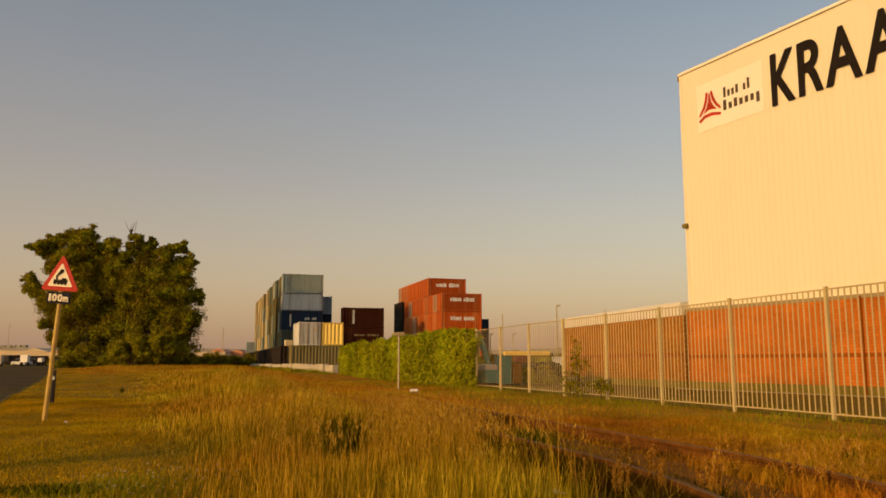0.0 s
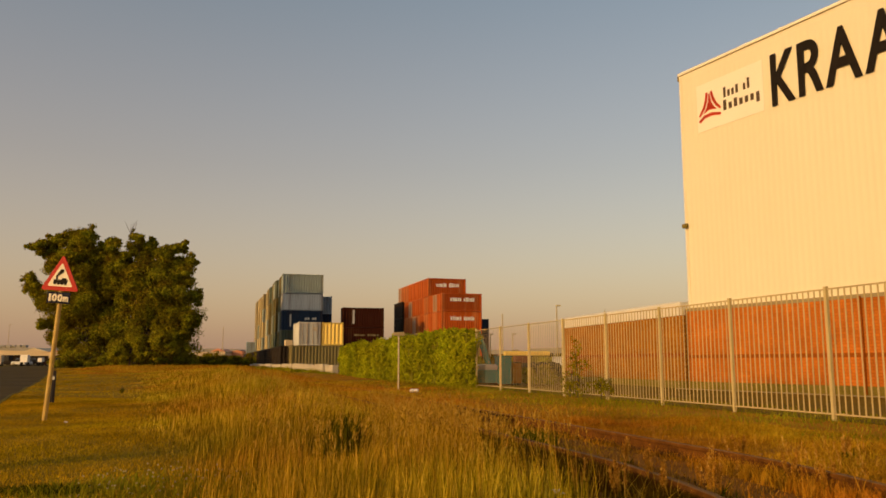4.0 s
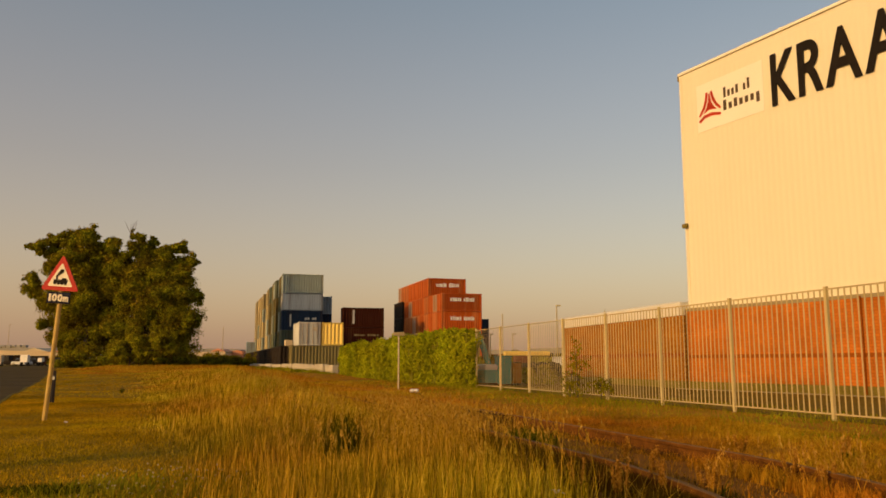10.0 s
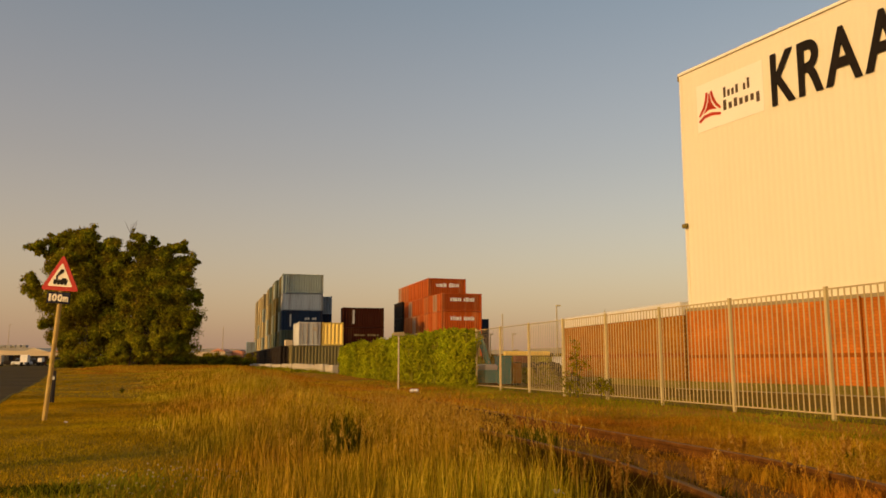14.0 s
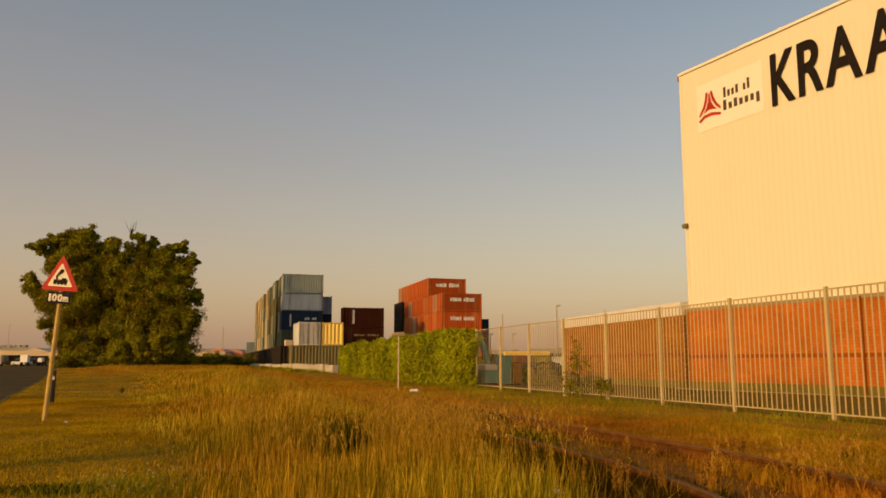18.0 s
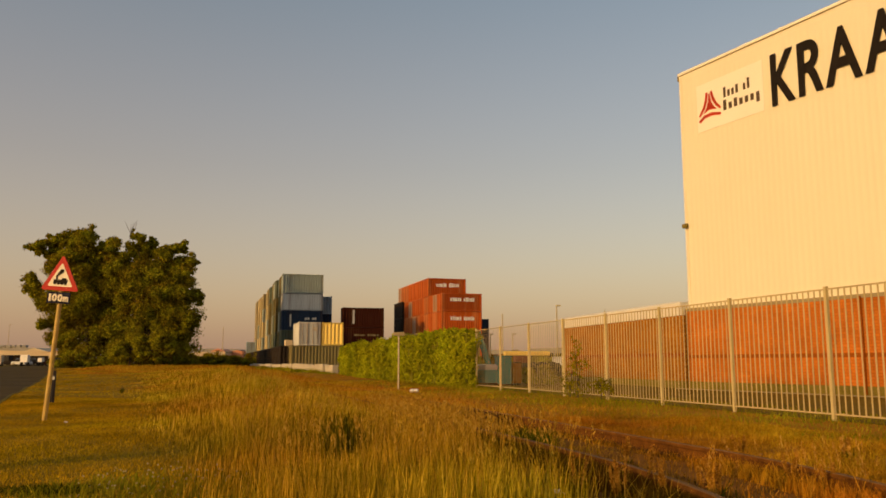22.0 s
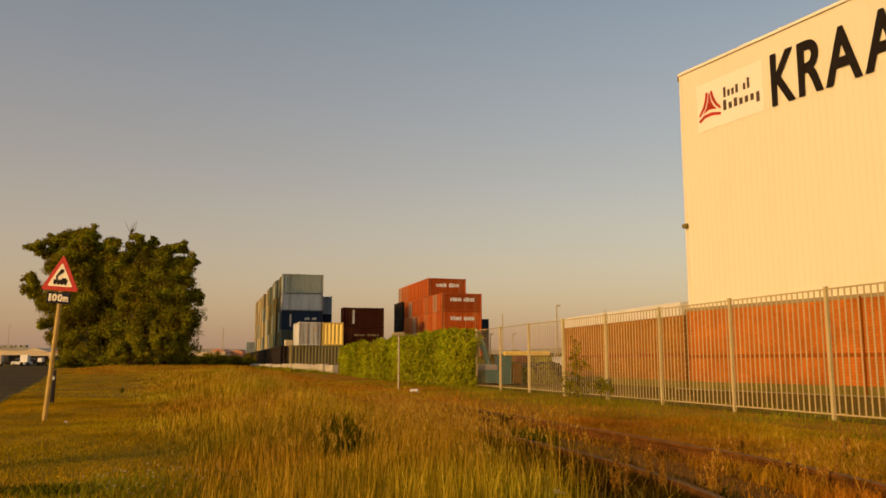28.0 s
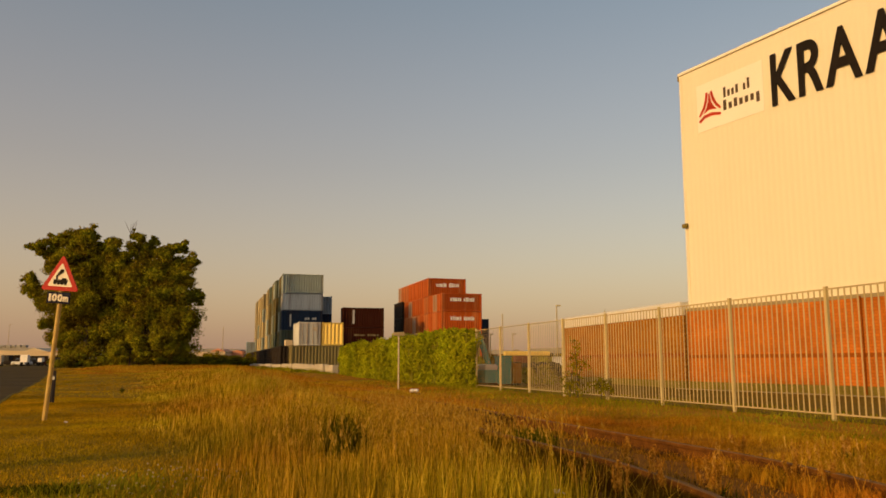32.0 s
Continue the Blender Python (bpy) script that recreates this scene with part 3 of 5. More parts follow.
# orange-red stack: four high in front, five high behind
RED_Z = [YZ, YZ + 2.59, YZ + 5.18, YZ + 8.08, YZ + 10.67]
RED_H = [2.59, 2.59, 2.9, 2.59, 2.9]
for row in range(11):
    for lev in range(5 if row >= 3 else 4):
        wear = crng.random() if row else 1
        wear = 1 if row == 3 and lev == 4 else wear
        c = container(38.66, 112.44 + row * 2.46, RED_Z[lev], "worn_red" if wear < 0.2 else "faded_red" if wear < 0.6 else "orange_red", RED_H[lev], turn=180, group="orange-red container stack")
        if (row == 0 and lev in (2, 3)) or (row == 3 and lev == 4):
            marks(c, 1.15, 4.85, RED_H[lev] * 0.52, 0.62, row + lev, M_WHITE, 2.42)
# grey, teal and blue stack, five high; rows 1 to 10 draw darker colours than later rows
A_H = [2.9, 2.59, 2.9, 2.59, 2.9]
FRONT = ["grey_blue", "green_grey", "navy", "white", "pale_teal"]
for row in range(26):
    z, back = YZ, crng.uniform(-0.26, 0.26)
    for lev in range(5):
        colour = FRONT[lev] if row == 0 else crng.choice(["green_grey", "pale_teal", "olive", "olive", "green_grey", "olive"] if row < 11 else ["sand", "cream", "sand", "cream", "pale_teal"])
        c = container(10.9 + (back if row else 0.0), 120.5 + row * 2.5, z, colour, A_H[lev], doors=False, group="grey and teal container stack")
        if row == 0 and lev == 2:
            marks(c, 3.4, 5.2, 1.5, 0.4, 5, M_SIGNWHITE, n=5)
            solid("emblem", 1.15, 1.4, -0.02, -0.006, 0.5, 2.3, M_SIGNWHITE, c, "pale vertical painted panel")
        z += A_H[lev]
for lev, colour in enumerate(["navy", "black", "navy", "grey_blue"]):
    container(18.7, 123.0, YZ + lev * 2.7, colour, 2.7, turn=90, group="blue container column")
# maroon stack
for lev in range(3):
    c = container(19.35, 116, YZ + lev * 2.9, "maroon", 2.9, group="maroon container stack")
    if lev == 1:
        marks(c, 1.6, 5.3, 1.6, 0.3, 8, PAINTS["tan"])
    if lev == 2:
        solid("emblem", 1.35, 1.65, -0.02, -0.006, 0.5, 2.5, PAINTS["white"], c, "pale vertical painted panel")
# olive base row with a white and a yellow box on top
container(9.3, 90, YZ, "olive", 2.59, label="olive green corrugated container at the foot of the stack", group="low container row")
container(9.3, 92.5, YZ, "olive", 2.59, label="olive green corrugated container at the foot of the stack", group="low container row")
container(9.3, 94.98, YZ, "olive", 2.59, label="olive green corrugated container at the foot of the stack", group="low container row")
container(12.55, 90.3, YZ + 2.59, "white", 2.62, turn=90, label="scuffed white container showing its doors").matrix_world = yard(10.1, 96.36, YZ + 2.59, -90)
container(15.08, 90.3, YZ + 2.59, "yellow", 2.59, turn=90, label="bright yellow ribbed container on the olive row", doors=False)
# low row in shade: the darkness is put into black paint
for i, colour in enumerate(["black"] * 7):
    container(8.35 + 2.44, 98.0 + i * 12.3 - (4.6 if i == 0 else 4.6), YZ, colour, 2.59, 12.19, 90, "long container in a low row, painted black for the shade on it", "dark long container row", False)
for lev in range(2):
    container(9.0, 182, YZ + lev * 2.6, "grey_blue", 2.6, doors=False, group="far container pair")
for lev in range(4):
    container(34.6, 132.6, YZ + lev * 2.75, "black", 2.75, turn=90, label="black container beside the orange-red stack", group="black container column", doors=False)
for lev in range(3):
    container(44.5, 140, YZ + lev * 2.9, "navy", 2.9, label="dark navy container behind the orange-red stack", group="navy container column", doors=False)
container(14.35, 58.5, 0.32, "tan", 2.9, label="sand coloured container behind the hedge", group="boxes behind the hedge", doors=False)

# concrete kerb blocks in front of the containers
b = 65.2
while b < 121:
    long = crng.uniform(2.4, 4.2)
    a = 10.3 - 2.9 * min(1, (b - 65) / 26) ** 0.8 - 0.15 * max(0, (b - 91) / 10)
    bl = thing("concrete_block", yard(a + crng.uniform(-0.08, 0.08), b, 0.1 + crng.uniform(-0.04, 0.04) + 0.24 * min(1, max(0, (b - 62) / 25)), (5 if b < 91 else 1) + crng.uniform(-1.5, 1.5)), "pale concrete barrier block at the yard edge", "barrier", "concrete barrier blocks")
    solid("block", -0.25, 0.25, 0.0, long, -0.1, crng.uniform(0.46, 0.54) + 0.2 * max(0.0, min(1.0, (88 - b) / 14)), M_CONCRETE, bl, "", 0.04)
    solid("foot", -0.32, 0.32, 0.05, long - 0.05, -0.1, 0.12, M_CONCRETE, bl)
    b += long + crng.uniform(0.01, 0.06) + (2.6 if 112 < b < 116 else 0)

crate = thing("wooden_crate", yard(9.2, 95.6, YZ + 2.57, 8), "pale wooden crate on top of the dark container row", "crate")
solid("body", 0.0, 0.8, 0.0, 0.8, 0.06, 0.72, SHED_W, crate, "pale plank body", 0.02)
for x in (0.02, 0.66):
    solid("runner", x, x + 0.12, 0.0, 0.8, 0.0, 0.06, M_WOODDARK, crate)

# ---- ivy over the fence ----
irng = np.random.default_rng(5)
for k, (b0, b1, top, thick) in enumerate(((30.75, 39.0, 2.47, 0.33), (39.55, 62.0, 2.34, 0.33))):
    hedge = thing("ivy_hedge", yard(FA - 0.2, b0), "dense green ivy grown over a steel fence", "hedge", "ivy-covered fence")
    L = b1 - b0
    n = int(L / 0.42)
    cs = np.array([(irng.normal(0, 0.11), (j + 0.5) * L / n + irng.normal(0, 0.12), z + irng.normal(0, 0.10)) for j in range(n) for z in (0.3, 0.85, 1.4, top - 0.42)])
    rs = np.array([(thick * irng.uniform(0.85, 1.15), 0.5 * irng.uniform(0.8, 1.1), 0.42 * irng.uniform(0.85, 1.15)) for _ in cs])
    v, f = leaf_cloud(irng, cs, rs, int(L * 3300), 0.068, 0.5, 0.7, 2.0)
    part("foliage", mesh_np("foliage", v, f, M_IVY), None, hedge, "glossy green ivy leaves")
    # plain box behind the leaves, coloured dark for the hedge's inner shade
    solid("inner_shade", -0.16, 0.16, 0.15, L - 0.15, 0.0, top - 0.25, M_IVYSHADE, hedge, "plain box inside the ivy, its shade put into the colour")

# ---- a small loader behind the hedge ----
loader = thing("loader", yard(20.6, 98, YZ), "small cream and rust loader with its forks raised", "loader")
solid("chassis", 0.0, 2.2, 0.0, 1.2, 0.45, 1.2, PAINTS["rust"], loader, "", 0.06)
solid("cab", 0.7, 1.5, 0.1, 1.1, 1.2, 3.2, M_GLASS, loader, "dark glazed cab", 0.05)
solid("cab_roof", 0.6, 1.6, 0.0, 1.2, 3.2, 3.75, M_CAP, loader, "cream cab roof", 0.05)
solid("boom", -0.6, 2.6, 0.5, 0.7, 3.2, 3.4, PAINTS["rust"], loader, "rusty raised arm", 0.03)
for x in (0.4, 1.8):
    for y in (-0.1, 1.0):
        bm = bmesh.new()
        tube(bm, (x, y, 0.45), (x, y + 0.3, 0.45), 0.45, 0.45, 14)
        part("wheel", bm, M_TYRE, loader)

# ---- tracks ----
track = thing("railway_track", yard(0, 0, -0.05), "rusty overgrown railway track on old sleepers", "railway track")


def rail_profile(a):
    bs = [-25, -10, 0, 3] + [3 + 0.5 * k for k in range(1, 10)] + [12, 40, 140]
    prof = [(-0.065, 0.0), (0.065, 0.0), (0.065, 0.012), (0.012, 0.03), (0.012, 0.11), (0.035, 0.12), (0.035, 0.155), (-0.035, 0.155), (-0.035, 0.12), (-0.012, 0.11), (-0.012, 0.03), (-0.065, 0.012)]
    head = [(-0.028, 0.155), (0.028, 0.155), (0.028, 0.159), (-0.028, 0.159)]
    made = []
    for pts in (prof, head):
        bm = bmesh.new()
        rings = [[bm.verts.new((a + bend(b) + x, b, z)) for x, z in pts] for b in bs]
        k = len(pts)
        for p, q in zip(rings, rings[1:]):
            for i in range(k):
                bm.faces.new((p[i], p[(i + 1) % k], q[(i + 1) % k], q[i]))
        bm.faces.new(rings[0][::-1]), bm.faces.new(rings[-1])
        bmesh.ops.recalc_face_normals(bm, faces=bm.faces[:])
        made.append(bm)
    r = part("rail", made[0], M_RAILSIDE, track, "rusty steel rail")
    part("rail_head", made[1], M_RAILTOP, r, "worn rail head")


for a in (3.74, 5.25):
    rail_profile(a)
bm = bmesh.new()
box(bm, 3.2, 5.8, -0.12, 0.12, -0.1, 0.02, 0.012)
TIE = finish(bm, "sleeper", M_TIE)
for j in range(110):
    part("sleeper", TIE, None, track).location = (0, 5.2 + j * 0.62, -0.03)

plank = thing("crossing_plank", yard(5.0, 13.2, -0.05), "weathered brown timber lying along the rail", "timber")
solid("beam", -0.1, 0.1, 0.0, 3.4, 0.0, 0.16, M_TIE, plank, "", 0.012)

# ---- road sign ----
sign = thing("warning_sign", Matrix.Translation((-7.09, 14.39, 0)) @ pose(0, 0, 0, 0.5, 4.3, -8), "level crossing warning sign on a leaning yellowish pole", "road sign")
bm = bmesh.new()
tube(bm, (0, 0.05, -0.2), (0, 0.05, 2.86), 0.042, 0.038, 14)
part("pole", bm, M_POLE, sign, "weathered yellow pole")


def triangle(bm, side, cz, y0, y1, r):
    """An upright plate with three rounded corners."""
    h = side * math.sqrt(3) / 2
    pts = []
    for cx, z, a0 in ((0, cz + 2 * h / 3 - 2 * r, 30), (-side / 2 + r * math.sqrt(3), cz - h / 3 + r, 150), (side / 2 - r * math.sqrt(3), cz - h / 3 + r, 270)):
        for k in range(7):
            t = radians(a0 + 120 * k / 6)
            pts.append((cx + r * math.cos(t), z + r * math.sin(t)))
    f, b = [bm.verts.new((x, y0, z)) for x, z in pts], [bm.verts.new((x, y1, z)) for x, z in pts]
    bm.faces.new(f), bm.faces.new(b[::-1])
    for i in range(len(pts)):
        bm.faces.new((f[i], b[i], b[(i + 1) % len(pts)], f[(i + 1) % len(pts)]))
    bmesh.ops.recalc_face_normals(bm, faces=bm.faces[:])


TZ = 2.53
bm = bmesh.new()
triangle(bm, 0.76, TZ, -0.012, 0.008, 0.035)
part("triangle_plate", bm, M_SIGNRED, sign, "red triangular border plate")
bm = bmesh.new()
triangle(bm, 0.50, TZ, -0.017, -0.0125, 0.02)
part("white_field", bm, M_SIGNWHITE, sign, "off-white field")
bm = bmesh.new()
box(bm, -0.13, 0.14, -0.022, -0.0175, TZ - 0.075, TZ - 0.02)
for k in range(4):
    bmesh.ops.create_cone(bm, cap_ends=True, segments=12, radius1=0.03, radius2=0.03, depth=0.005, matrix=Matrix.Translation((-0.1 + k * 0.068, -0.02, TZ - 0.085)) @ pose(0, 0, 0, 90))
box(bm, -0.09, -0.055, -0.022, -0.0175, TZ - 0.02, TZ + 0.035)
box(bm, 0.03, 0.12, -0.022, -0.0175, TZ - 0.02, TZ + 0.01)
for k in range(4):
    bmesh.ops.create_cone(bm, cap_ends=True, segments=10, radius1=0.02 + 0.006 * k, radius2=0.02 + 0.006 * k, depth=0.005, matrix=Matrix.Translation((-0.07 + 0.028 * k, -0.02 - k * 0.0003, TZ + 0.045 + 0.03 * k)) @ pose(0, 0, 0, 90))
part("locomotive_symbol", bm, M_BLACK, sign, "black steam locomotive symbol")
solid("distance_plate", -0.225, 0.225, -0.014, 0.004, 2.08, 2.285, M_SIGNBLUE, sign, "dark blue distance plate", 0.004)
for ch, x0, x1, z1 in (("1", -0.175, -0.135, 2.25), ("0", -0.11, -0.02, 2.25), ("0", 0.0, 0.09, 2.25), ("m", 0.105, 0.205, 2.21)):
    glyph(ch, x0, x1, 2.115, z1, -0.016, M_SIGNWHITE, sign, 0.03)
for z in (2.2, 2.42, 2.62):
    solid("clamp", -0.06, 0.06, 0.003, 0.1, z, z + 0.035, M_FENCE, sign)


def marker(x, y, tall=0.80):
    ob = thing("marker_post", Matrix.Translation((x, y, float(height(x, y)))) @ pose(0, 0, 0, 0, 1, 20), "dark roadside marker post with a pale reflector", "marker post", "roadside marker posts")
    bm = bmesh.new()
    tube(bm, (0, 0, -0.1), (0, 0, tall), 0.062, 0.056, 12)
    part("post", bm, M_WOODDARK, ob)
    bm = bmesh.new()
    tube(bm, (0, 0, tall), (0, 0, tall + 0.04), 0.058, 0.03, 12)
    part("cap", bm, M_WOODDARK, ob)
    solid("reflector", -0.03, 0.03, -0.068, -0.055, tall - 0.2, tall - 0.11, M_SIGNWHITE, ob, "pale reflector")


marker(-10.05, 20.8)


def street_lamp(x, y):
    """A post of the row along the far side of the road; only its shadow reaches the verge."""
    ob = thing("street_lamp", Matrix.Translation((x, y, float(height(x, y)))), "stout grey street lamp across the road", "street lamp", "street lamps along the road")
    bm = bmesh.new()
    tube(bm, (0, 0, -0.1), (0, 0, 4.5), 0.21, 0.18, 12)
    part("post", bm, M_FENCE, ob)
    solid("lamp_head", -0.26, 0.26, -0.26, 0.26, 4.45, 4.62, M_FENCE, ob, "", 0.05)


for k in range(4):
    street_lamp(-17.0 - 7.4 * k, -3.0 + 15.9 * k)

# slender post with a box at the hedge
post = thing("utility_post", Matrix.Translation((-1.63, 29.5, 0)), "slim pale post with a small box on top", "post")
bm = bmesh.new()
tube(bm, (0, 0, -0.1), (0, 0, 2.02), 0.028, 0.025, 10)
part("pole", bm, SHED_W, post, "cream weathered pole")
solid("box_head", -0.2, 0.2, -0.09, 0.09, 2.0, 2.13, M_KERB, post, "brownish box head", 0.015)

# hand lever of the points, with a white weight
lever = thing("points_lever", Matrix.Translation((-0.9, 25.4, 0)), "low points lever with a white double weight", "railway lever")
solid("base", -0.18, 0.18, -0.2, 0.2, -0.05, 0.07, M_WOODDARK, lever, "", 0.02)
bm = bmesh.new()
tube(bm, (0, 0, 0.05), (0, 0, 0.14), 0.03, 0.03, 8)
part("stem", bm, M_WOODDARK, lever)
bm = bmesh.new()
for x in (-0.06, 0.06):
    bmesh.ops.create_uvsphere(bm, u_segments=12, v_segments=8, radius=0.08, matrix=Matrix.Translation((x, -0.05, 0.15)) @ Matrix.Diagonal((1, 0.8, 0.75, 1)))
part("weight", bm, M_WHITE, lever, "white painted double weight")

# ---- trees ----
def tree(name, x, y, label, trunk, clumps, count, size, seed, material, base=0.3):
    """A trunk with limbs to each clump, and one leafy bough a clump. clumps: dx, dy, z, rx, rz."""
    rng = np.random.default_rng(seed)
    ob = thing(name, Matrix.Translation((x, y, float(height(x, y)))), label, name)
    bm = bmesh.new()
    w = 0.037 * trunk
    tube(bm, (0, 0, -0.02 * trunk), (0.016 * trunk, 0, trunk * 0.55), w, w * 0.75, 10)
    tube(bm, (0.016 * trunk, 0, trunk * 0.52), (0.01 * trunk, 0.016 * trunk, trunk), w * 0.75, w * 0.4, 10)
    for dx, dy, z, rx, rz in clumps:
        s = rng.uniform(0.35, 0.75) * trunk
        mid = Vector((dx * 0.45, dy * 0.45, s + (z - s) * 0.6))
        g = min(0.11, 0.04 * rx)
        tube(bm, (0.012 * trunk, 0.004 * trunk, s), mid, g * 1.5, g, 7)
        tube(bm, mid, (dx, dy, z), g, g * 0.35, 7)
        if rx < 0.6 and trunk > 5:
            for _ in range(7):
                q = Vector((dx + rng.uniform(-0.5, 0.5), dy + rng.uniform(-0.3, 0.3), z + rng.uniform(-0.6, 0.6)))
                tube(bm, q, q + Vector((rng.uniform(-0.7, 0.7), 0, rng.uniform(0.7, 1.5))), 0.035, 0.012, 5)
    part("trunk", bm, M_BARK, ob, "dark bark trunk and limbs")
    total = sum((c[3] * c[4]) for c in clumps)
    boughs = []
    for dx, dy, z, rx, rz in clumps:
        k = max(18, int(rx * rz * 6.5))
        d = rng.normal(size=(k, 3))
        d /= np.linalg.norm(d, axis=1)[:, None]
        cs = d * np.array([rx, rx, rz]) * rng.uniform(0.15, 1.05, k)[:, None]
        r = np.minimum(rx, rz) * rng.uniform(0.35, 0.72, k)
        v, f = leaf_cloud(rng, cs, np.stack([r, r, r * 0.8], 1), int(count * rx * rz / total * (1.0 if rx > 0.6 or trunk < 5 else 0.3)), size, 0.6, (0.2 if trunk > 5 else 0.1) if rx > 0.6 else 0.0, 0.0, 0.035 if trunk > 2 else 0.0)
        bo = part("bough", mesh_np("bough", v, f, material), None, ob, "leafy bough")
        bo.location = (dx, dy, z)
        tagged(bo, kind="stuff")
        boughs.append(bo)
    return boughs


SWAY = []
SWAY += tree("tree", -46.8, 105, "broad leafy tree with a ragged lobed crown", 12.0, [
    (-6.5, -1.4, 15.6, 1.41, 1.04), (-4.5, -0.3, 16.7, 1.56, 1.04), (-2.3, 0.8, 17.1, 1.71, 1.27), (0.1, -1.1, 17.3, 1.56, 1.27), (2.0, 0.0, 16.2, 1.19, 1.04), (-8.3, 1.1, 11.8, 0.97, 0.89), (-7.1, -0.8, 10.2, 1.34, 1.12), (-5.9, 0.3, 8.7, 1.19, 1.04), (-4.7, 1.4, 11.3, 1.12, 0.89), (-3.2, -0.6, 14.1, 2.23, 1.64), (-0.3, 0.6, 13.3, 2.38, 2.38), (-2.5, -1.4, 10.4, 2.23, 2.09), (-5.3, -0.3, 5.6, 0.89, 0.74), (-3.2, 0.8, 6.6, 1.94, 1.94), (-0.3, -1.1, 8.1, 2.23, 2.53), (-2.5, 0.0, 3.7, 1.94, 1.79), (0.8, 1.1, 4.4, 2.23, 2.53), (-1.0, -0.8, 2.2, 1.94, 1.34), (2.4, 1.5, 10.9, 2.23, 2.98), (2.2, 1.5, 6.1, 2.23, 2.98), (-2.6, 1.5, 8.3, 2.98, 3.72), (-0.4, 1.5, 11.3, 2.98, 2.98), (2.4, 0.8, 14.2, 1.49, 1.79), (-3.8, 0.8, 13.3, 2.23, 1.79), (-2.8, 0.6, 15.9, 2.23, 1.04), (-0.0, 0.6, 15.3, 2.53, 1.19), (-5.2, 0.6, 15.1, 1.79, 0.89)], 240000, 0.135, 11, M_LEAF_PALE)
SWAY += tree("tree", -38.6, 102.6, "dense dark tree with thin twigs at its top", 12.0, [
    (-4.0, -1.4, 15.3, 0.95, 1.24), (-3.5, -0.3, 13.1, 1.46, 1.89), (-2.2, 0.8, 17.3, 0.33, 0.80), (-0.7, -1.1, 16.6, 0.73, 0.80), (-1.3, 0.0, 14.5, 1.60, 1.31), (0.7, 1.1, 15.0, 1.09, 0.95), (2.7, -0.8, 14.5, 1.09, 0.87), (3.9, 0.3, 15.3, 1.02, 0.80), (5.2, 1.4, 13.6, 0.87, 0.95), (4.7, -0.6, 11.6, 1.75, 1.60), (6.0, 0.6, 9.1, 1.16, 1.02), (3.5, -1.4, 9.4, 2.04, 1.89), (0.5, -0.3, 10.9, 2.47, 2.47), (-2.3, 0.8, 9.4, 1.75, 2.47), (6.3, -1.1, 6.2, 0.87, 1.24), (4.8, 0.0, 4.5, 1.31, 1.46), (0.9, 1.1, 6.5, 2.77, 2.47), (-2.7, -0.8, 5.1, 1.75, 2.33), (1.3, 0.3, 2.9, 2.77, 1.75), (4.7, 1.4, 2.0, 1.16, 1.02), (-2.4, 1.5, 11.8, 2.18, 2.91), (2.7, 1.5, 11.8, 2.62, 2.47), (3.4, 1.5, 6.7, 2.91, 2.91), (-2.4, 1.5, 3.7, 2.18, 2.47), (2.7, 1.5, 3.7, 3.35, 2.47), (1.6, 0.8, 13.2, 1.89, 1.60), (3.7, 0.8, 12.9, 1.75, 1.75), (-0.5, 0.8, 15.4, 1.16, 1.16), (4.3, 0.4, 15.6, 0.95, 0.73), (5.7, 0.4, 13.8, 0.87, 0.87), (6.7, 0.4, 9.2, 0.87, 1.02), (6.7, 0.4, 6.3, 0.73, 1.02), (3.1, 0.4, 15.4, 0.73, 0.73), (0.8, 0.4, 16.3, 0.65, 0.65)], 240000, 0.135, 12, M_LEAF)
SWAY += tree("bush", -37.6, 96.5, "rounded green bush with upright shoots before the trees", 3.2, [
    (-1.3, -1.4, 2.2, 1.10, 1.23), (0.1, -0.3, 3.7, 0.82, 1.23), (-0.2, 0.8, 5.0, 0.34, 0.68), (1.4, -1.1, 3.2, 1.03, 1.51), (2.8, 0.0, 4.4, 0.55, 1.10), (2.3, 1.1, 5.4, 0.27, 0.55), (3.5, -0.8, 3.4, 0.89, 1.23), (4.8, 0.3, 2.7, 0.89, 1.10), (6.2, 1.4, 2.0, 0.55, 0.68), (1.9, -0.6, 1.4, 3.15, 0.62), (0.9, 0.6, 4.7, 0.27, 0.62), (4.1, -1.4, 4.7, 0.27, 0.55)], 52000, 0.11, 13, M_BUSH)
SWAY += tree("tree", -34.5, 30.5, "young roadside tree across the road", 3.0, [(0, 0, 3.2, 1.7, 1.3), (0.9, 0.3, 4.2, 1.2, 1.0), (-0.9, -0.2, 3.9, 1.2, 1.0)], 9000, 0.12, 15, M_LEAF)

SWAY += tree("weed", -10.75, 27.1, "small dark weed at the edge of the mown verge", 0.3, [(0, 0, 0.10, 0.08, 0.10)], 160, 0.022, 16, M_WEED)
SWAY += tree("bush", -45.6, 97, "small bush at the edge of the trees", 1.6, [(0, 0, 0.7, 1.0, 0.7), (-0.9, 0.3, 0.5, 0.7, 0.5)], 2500, 0.1, 14, M_LEAF)

